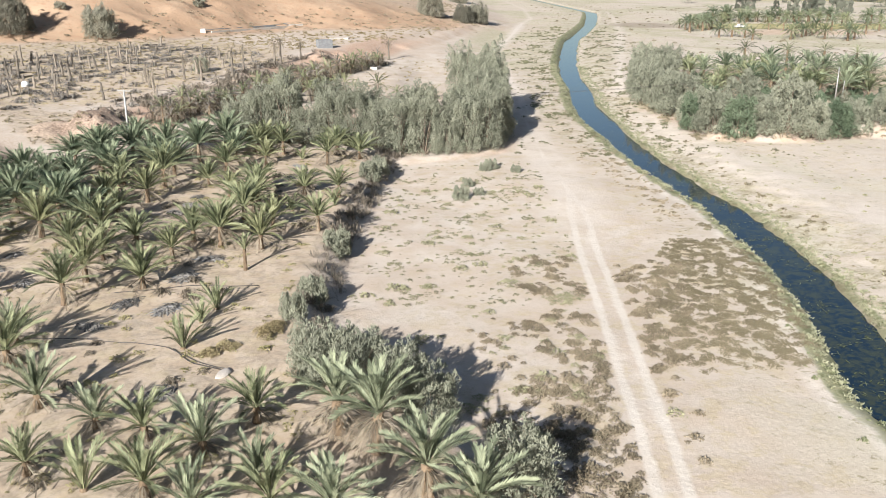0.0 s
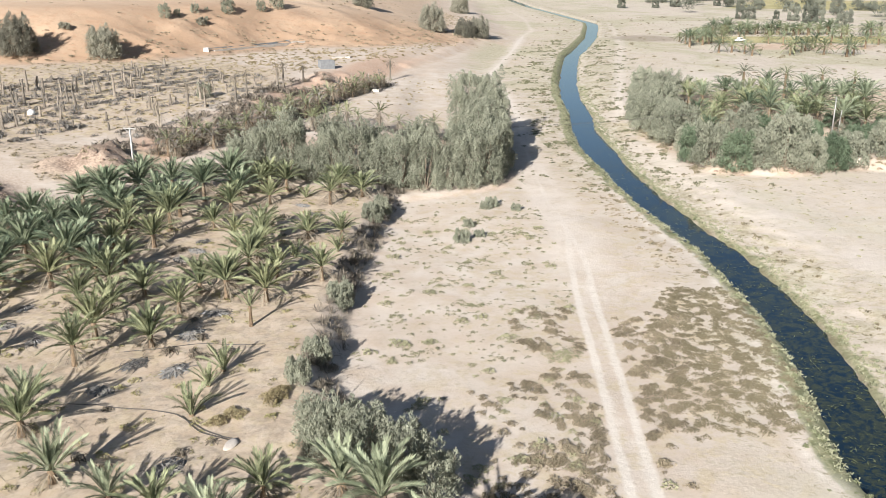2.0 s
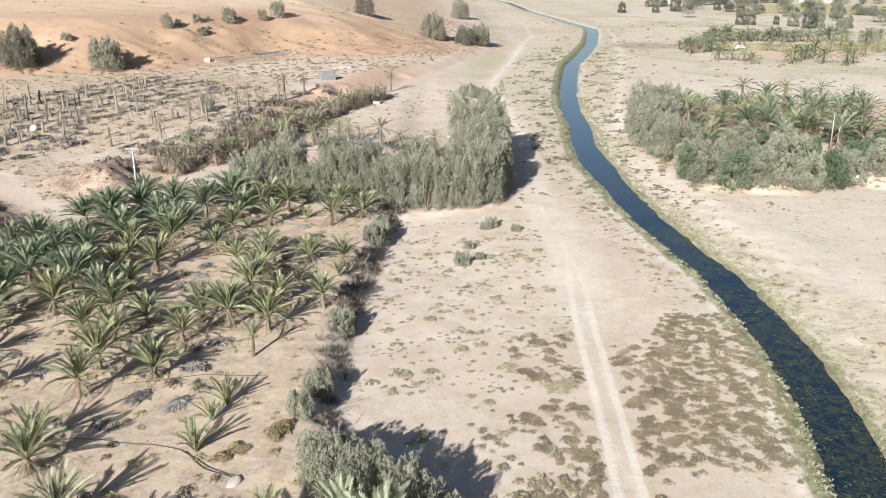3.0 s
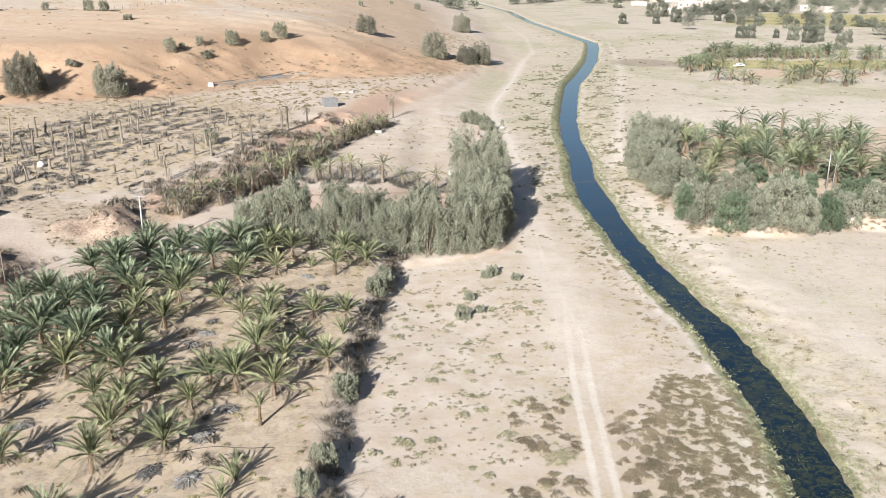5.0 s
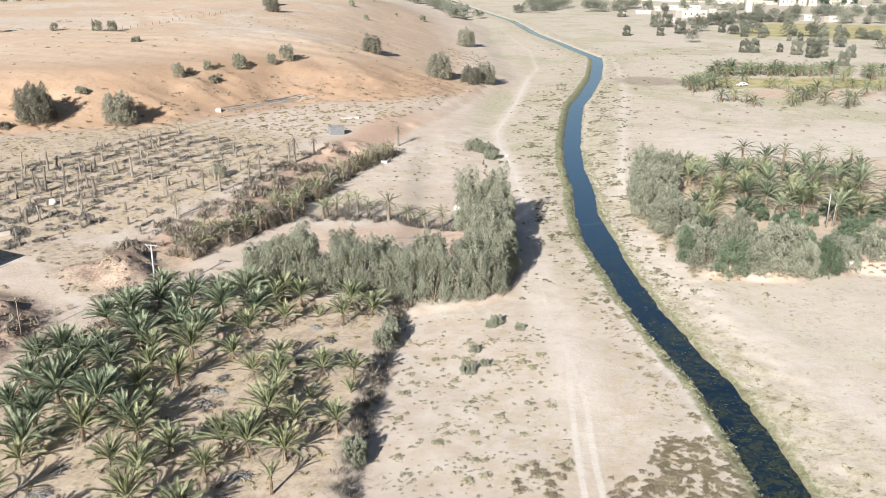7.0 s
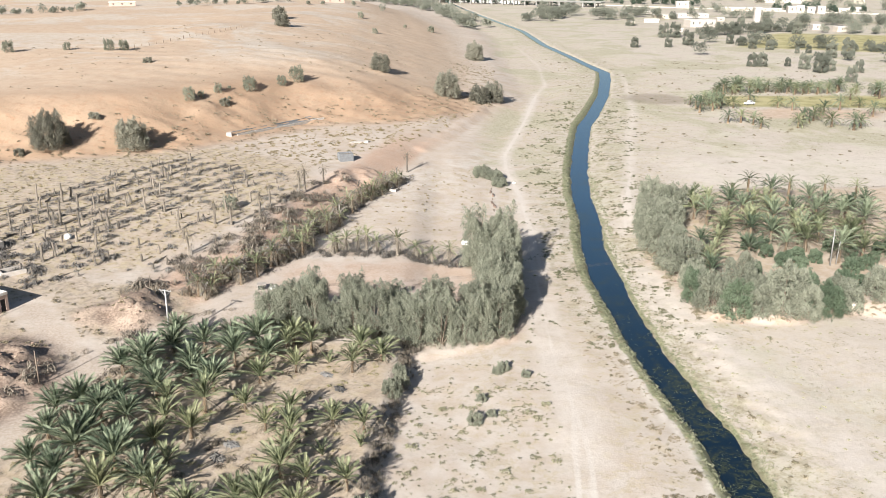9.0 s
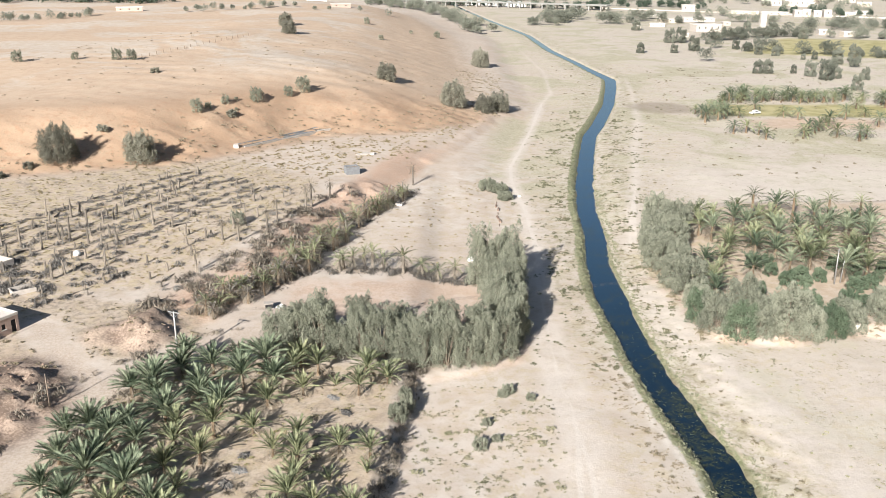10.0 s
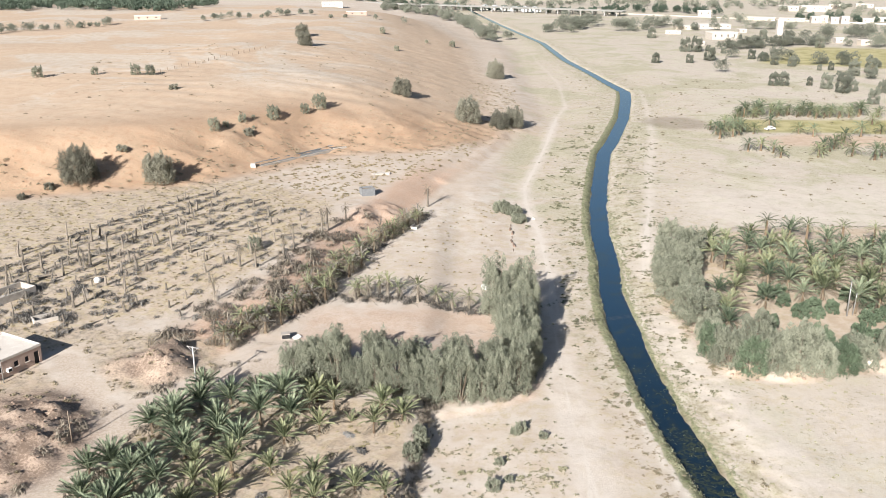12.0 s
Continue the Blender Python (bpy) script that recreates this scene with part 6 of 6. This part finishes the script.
def wire(a, b, sag):
    pts = []
    for i in range(25):
        s = i / 24
        pts.append((a[0] + (b[0] - a[0]) * s, a[1] + (b[1] - a[1]) * s, a[2] + (b[2] - a[2]) * s - sag * 4 * s * (1 - s)))
    tagged(part("power_cable", tube(pts, [0.01] * 25, 4), HOSE), "thin power cable strung between poles", "cable", "power cables")


for off in (-0.9, 0, 0.9):
    wire((-40.0 + off * 0.94, 111.2 - off * 0.34, ground_z(-40, 111.2) + 7.6), (64.0 + off * 0.55, 144.5 - off * 0.2, ground_z(64, 144.5) + 6.7), 2.6)
junk = thing("wrecked_tank", on_ground(-30.8, 130.8, 15, 1, 0), "broken pale cabinet dumped beside the field", "scrap")
part("shell", joined([box(-1.3, -0.6, 0, 0.2, 0.6, 0.12), box(-1.3, -0.6, 0.12, -1.2, 0.6, 0.95), box(-1.2, -0.6, 0.83, 0.1, 0.6, 0.95)]), CONCRETE, junk)
part("panel", moved(box(-0.6, -0.5, 0, 0.6, 0.5, 0.07), pose(1.2, -0.2, 0.12, 8, -12, 30)), WHITE, junk)
part("core", box(-1.15, -0.5, 0.13, 0.05, 0.5, 0.8), DARK, junk)
# long stone-lined channel at the dune foot
chan = thing("field_channel", HOME, "long dark stone-lined channel below the dune", "channel")
pts = [(-61.1, 235.1), (-57.2, 241.0), (-53.3, 246.5), (-49.0, 253.0), (-44.7, 258.8), (-41.2, 261.9)]
for (ax, ay), (bx, by) in zip(pts, pts[1:]):
    z = min(ground_z(ax, ay), ground_z(bx, by))
    a, ln = math.degrees(math.atan2(by - ay, bx - ax)), math.hypot(bx - ax, by - ay)
    for side, mat, tall in ((-1.5, CONCRETE, 0.05), (1.5, BLOCK, 0.3)):
        part("kerb", moved(box(0, side - 0.15, -0.6, ln - 0.05, side + 0.15, tall + 0.2), pose(ax, ay, z, 0, 0, a)), mat, chan)
    part("lining", moved(box(0, -1.35, -0.6, ln - 0.05, 1.35, 0.10), pose(ax, ay, z, 0, 0, a)), CHAR, chan)

# broken mud wall at the east side of the field
for k in range(7):
    y0 = 181.5 + 3.0 * k
    ob = part("wall_remnant", moved(box(-0.25, -0.9 - 0.2 * (k % 3), -0.4, 0.2, 0.9, 0.35 + 0.16 * ((k * 5) % 3), 0.12), pose(0, 0, 0)), MUD, m=on_ground(7.5 + 0.25 * math.sin(k * 2.1), y0, 6 * math.sin(k), 1, 0.25))
    tagged(ob, "crumbling red mud wall stump at the field", "wall remnant", "wall remnants")
for k in range(18):
    s = k / 17
    x, y = -117 + 22 * s, 322 + 72 * s
    ob = part("fence_post", tube([(0, 0, -0.3), (0, 0, 1.3)], [0.16, 0.13], 6), WOOD, m=on_ground(x, y, 0, 1, 0.1, (4 * math.sin(k), 3 * math.cos(k))))
    tagged(ob, "dark wooden fence post on the dune", "fence post", "dune fence posts")
lump_thing("white_sack", 9.2, 206.8, (0.5, 0.4, 0.35), WHITE, "white sack lying beside the track", "sack", 8)
lump_thing("white_sack", 13.2, 206.0, (0.45, 0.35, 0.3), WHITE, "white sack lying beside the track", "sack", 9)


def pickup():
    t = thing("pickup_truck", on_ground(106.2, 325.0, 25, 0.85, 0), "white pickup truck parked beside the crop field", "car")
    part("body", joined([box(-2.5, -0.9, 0.45, 2.5, 0.9, 1.05, 0.12), box(-0.9, -0.82, 1.05, 1.1, 0.82, 1.75, 0.14)]), WHITE, t)
    part("windscreen", moved(box(-0.03, -0.7, 0, 0.03, 0.7, 0.6), pose(1.12, 0, 1.1, 0, -22, 0)), DARK, t)
    for sy in (-0.84, 0.82):
        part("side_window", box(-0.7, sy, 1.15, 0.8, sy + 0.02, 1.6), DARK, t)
    for sx in (-1.6, 1.6):
        for sy in (-0.85, 0.85):
            w = part("wheel", moved(tube([(0, -0.12, 0), (0, 0.12, 0)], [0.38, 0.38], 12), pose(sx, sy, 0.38)), DARK, t)
            part("rim", moved(tube([(0, -0.13, 0), (0, 0.13, 0)], [0.2, 0.2], 10), pose(sx, sy, 0.38)), STEEL, w)


pickup()

# ---- distance: viaduct, village, woods ------------------------------------------------------
def viaduct():
    t = thing("viaduct", HOME, "long pale concrete viaduct across the valley", "bridge")
    a, b = Vector((-190, 1150, 0)), Vector((150, 960, 0))
    way = (b - a).normalized()
    turn, ln = math.degrees(math.atan2(way.y, way.x)), (b - a).length
    m = pose(a.x, a.y, 0, 0, 0, turn)
    part("deck", moved(box(0, -6, 5.0, ln, 6, 5.7), m), ROAD_GREY, t)
    part("parapet", moved(box(0, -6.3, 5.5, ln, -6.0, 6.2), m), ROAD_GREY, t)
    part("parapet", moved(box(0, 6.0, 5.5, ln, 6.3, 6.2), m), ROAD_GREY, t)
    n = int(ln / 13)
    shared = None
    for i in range(n):
        q = m @ pose((i + 0.5) * ln / n, 0, 0)
        if shared is None:
            ob = part("pier", joined([box(-0.6, -5.2, -3, 0.6, -3.6, 4.2), box(-0.6, 3.6, -3, 0.6, 5.2, 4.2), box(-0.8, -5.8, 4.2, 0.8, 5.8, 4.9)]), ROAD_GREY, t)
            shared = ob.data
        else:
            ob = part("pier", shared, None, t)
        ob.matrix_basis = q


viaduct()


def far_house(x, y, w, d, h, turn, mat, label):
    t = thing("far_house", on_ground(x, y, turn, 1, 0.2), label, "house", "village houses")
    part("body", box(-w / 2, -d / 2, -1, w / 2, d / 2, h), mat, t)
    part("roof", box(-w / 2 - 0.2, -d / 2 - 0.2, h, w / 2 + 0.2, d / 2 + 0.2, h + 0.35), ROOF, t)
    n = max(1, int(w / 5))
    for i in range(n):
        cx = -w / 2 + (i + 0.5) * w / n
        part("window", box(cx - 0.45, -d / 2 - 0.05, h * 0.45, cx + 0.45, -d / 2 + 0.1, h * 0.75), DARK, t)


# east, north, width, height
YARDS = [(172, 859, 20, 2.2), (177, 793, 19, 3.1), (204, 807, 27, 3.2), (184, 700, 20, 5.1), (157, 746, 12, 2.4), (232, 958, 13, 6.3), (216, 759, 6, 3.0), (136, 723, 4, 2.4), (158, 650, 3, 2.6), (262, 671, 7, 3.7),
         (273, 655, 7, 3.6), (138, 830, 12, 1.6)]
STREET = [(275, 909, 29, 3.0), (301, 895, 24, 3.0), (315, 873, 7, 6.0), (324, 873, 7, 6.6), (331, 866, 7, 5.9), (340, 866, 7, 6.6), (366, 882, 16, 3.7), (352, 1061, 22, 5.7), (377, 1052, 29, 6.4), (424, 1109, 17, 5.3),
          (467, 1135, 20, 4.7), (386, 898, 13, 3.8), (450, 1044, 15, 5.1)]
for k, (x, y, w, h) in enumerate(YARDS):
    far_house(x, y, w, 4 + 0.45 * w, h, -12 + 7 * (k % 4), (CONCRETE, STONE, CONCRETE)[k % 3], "low pale farm building with a white roof")
for k, (x, y, w, h) in enumerate(STREET):
    far_house(x, y, w, 9, h, -20 + 6 * (k % 3), (STONE, CONCRETE, CONCRETE)[k % 3], "pale house along the far road")
road_wall = thing("road_wall", HOME, "long low white wall along the far road", "wall")
for (ax, ay), (bx, by) in zip([(135, 1011), (190, 972), (246, 933), (310, 897), (373, 853), (480, 780)], [(190, 972), (246, 933), (310, 897), (373, 853), (480, 780), (600, 700)]):
    wall_box(road_wall, ax, ay, bx, by, 1.5, 0.5, CONCRETE)
far_house(-161, 985, 22, 14, 6, 10, WHITE, "white house behind the dune")
far_house(-92, 671, 14, 8, 2.4, 15, PLASTER, "low ruined house on the dune")
far_house(-216, 582, 16, 6, 2.6, 20, PLASTER, "low ruined wall remains on the dune")
t = thing("water_tower", on_ground(236.2, 727.5, 0, 1, 0), "pale slim tower in the far village", "tower")
part("shaft", box(-2.2, -2.2, -1, 2.2, 2.2, 12, 0.3), CONCRETE, t)
part("cap", box(-2.6, -2.6, 12, 2.6, 2.6, 13, 0.2), ROOF, t)
for k in range(6):
    g = thing("greenhouse", pose(5 + 11.5 * k, 1085 - 8 * k, ground_z(20, 1080)), "white arched greenhouse tunnel", "greenhouse", "greenhouses")
    arc = [(5.4 * math.cos(math.pi * i / 10), 4.8 * math.sin(math.pi * i / 10)) for i in range(11)]
    verts = [(x, yy, z) for yy in (-15, 15) for x, z in arc]
    faces = [(i, i + 1, i + 12, i + 11) for i in range(10)] + [tuple(range(11))[::-1], tuple(range(11, 22))]
    part("cover", (np.array(verts), faces), WHITE, g)


def wood_belt(name, spots, tall, wide, material, label, seed, leaves=520, big=1.0):
    """A far wood: many crowns in one mesh."""
    rg = np.random.RandomState(seed)
    V, F, n = [], [], 0
    for x, y in spots:
        s = 0.6 + 0.7 * rg.rand()
        lobes = []
        for k in range(7):
            a, d = k * 2.4 + rg.rand(), wide * s * (0.10 + 0.24 * rg.rand())
            h = tall * s * (0.30 + 0.45 * rg.rand())
            lobes.append((d * math.cos(a), d * math.sin(a), h, wide * s * 0.23, tall * s * 0.29))
        v, f = clump_leaves(rg.randint(10 ** 6), lobes, leaves, tall * 0.10 * big, tall * 0.036 * big, 0.4)
        V.append(v + np.array((x, y, ground_z(x, y) - 0.2)))
        F.append(f + n)
        n += len(v)
    tagged(new(name, mesh_of(name, np.concatenate(V), np.concatenate(F), material)), label, "woods", kind="stuff")


wood_belt("stream_wood", beside([(-100, 985), (-52, 930), (-24, 860), (-4, 740), (8, 655)], 7, 7, 1) + beside([(-100, 1000), (-40, 925)], 6, 10, 2), 9, 11, FAR_LEAF, "dark trees along the upper stream", 11)
wood_belt("east_wood", beside([(60, 745), (90, 800), (88, 870), (110, 890)], 6, 7, 3) + beside([(105, 760), (140, 790), (190, 790)], 8, 7, 4), 9, 11, FAR_LEAF, "grey-green trees east of the stream", 12)
wood_belt("village_trees", beside([(230, 795), (273, 797)], 4, 3, 5) + beside([(276, 750), (313, 741), (360, 735)], 4, 4, 6) + beside([(118, 829), (179, 832)], 4, 5, 21) + beside([(231, 877), (253, 877)], 4, 4, 22)
          + beside([(258, 646), (290, 636), (340, 640)], 5, 5, 23) + beside([(335, 981), (407, 931), (500, 900)], 6, 9, 24), 8, 9, FAR_LEAF, "grey-green trees among the village houses", 13, 420)
wood_belt("village_palms", beside([(141, 1052), (209, 1034), (253, 996)], 3.5, 8, 25) + beside([(300, 905), (380, 860)], 8, 5, 26), 8, 8, GROVE_LEAF, "dark green trees behind the far road", 19, 260, 1.5)
wood_belt("field_hedge", beside([(165, 612), (200, 637), (243, 655)], 3.2, 3.5, 7) + beside([(160, 565), (200, 535), (260, 505)], 6, 5, 8) + beside([(178, 470), (230, 440), (300, 430)], 8, 12, 9) + beside([(230, 700), (300, 720), (380, 720)], 7, 9, 10), 7.0, 9, FAR_LEAF, "grey-green hedges round the far fields", 14)
rgv = np.random.RandomState(5)
wood_belt("palm_plantation", [(-470 + 24 * 10 * rgv.rand(), 660 + 170 * rgv.rand()) for _ in range(420)], 6, 9, GROVE_LEAF, "dark green plantation beyond the dune", 15, 110, 2.3)
wood_belt("viaduct_wood", beside([(-180, 1170), (150, 985)], 5, 5, 18), 6, 9, GROVE_LEAF, "dark trees behind the viaduct", 18, 200, 1.8)
wood_belt("dune_hedge", beside([(-262, 452), (-222, 545)], 4.5, 2, 12) + beside([(-178, 556), (-150, 590), (-120, 650)], 6, 4, 13) + beside([(-110, 600), (-60, 660)], 16, 8, 14), 4.5, 5, FAR_LEAF, "row of shrubs across the dune", 16)
wood_belt("horizon_wood", beside([(-500, 1250), (-150, 1180), (150, 1150), (600, 1150)], 8, 30, 15), 9, 13, FAR_LEAF, "dark tree line on the horizon", 17, 200, 1.8)
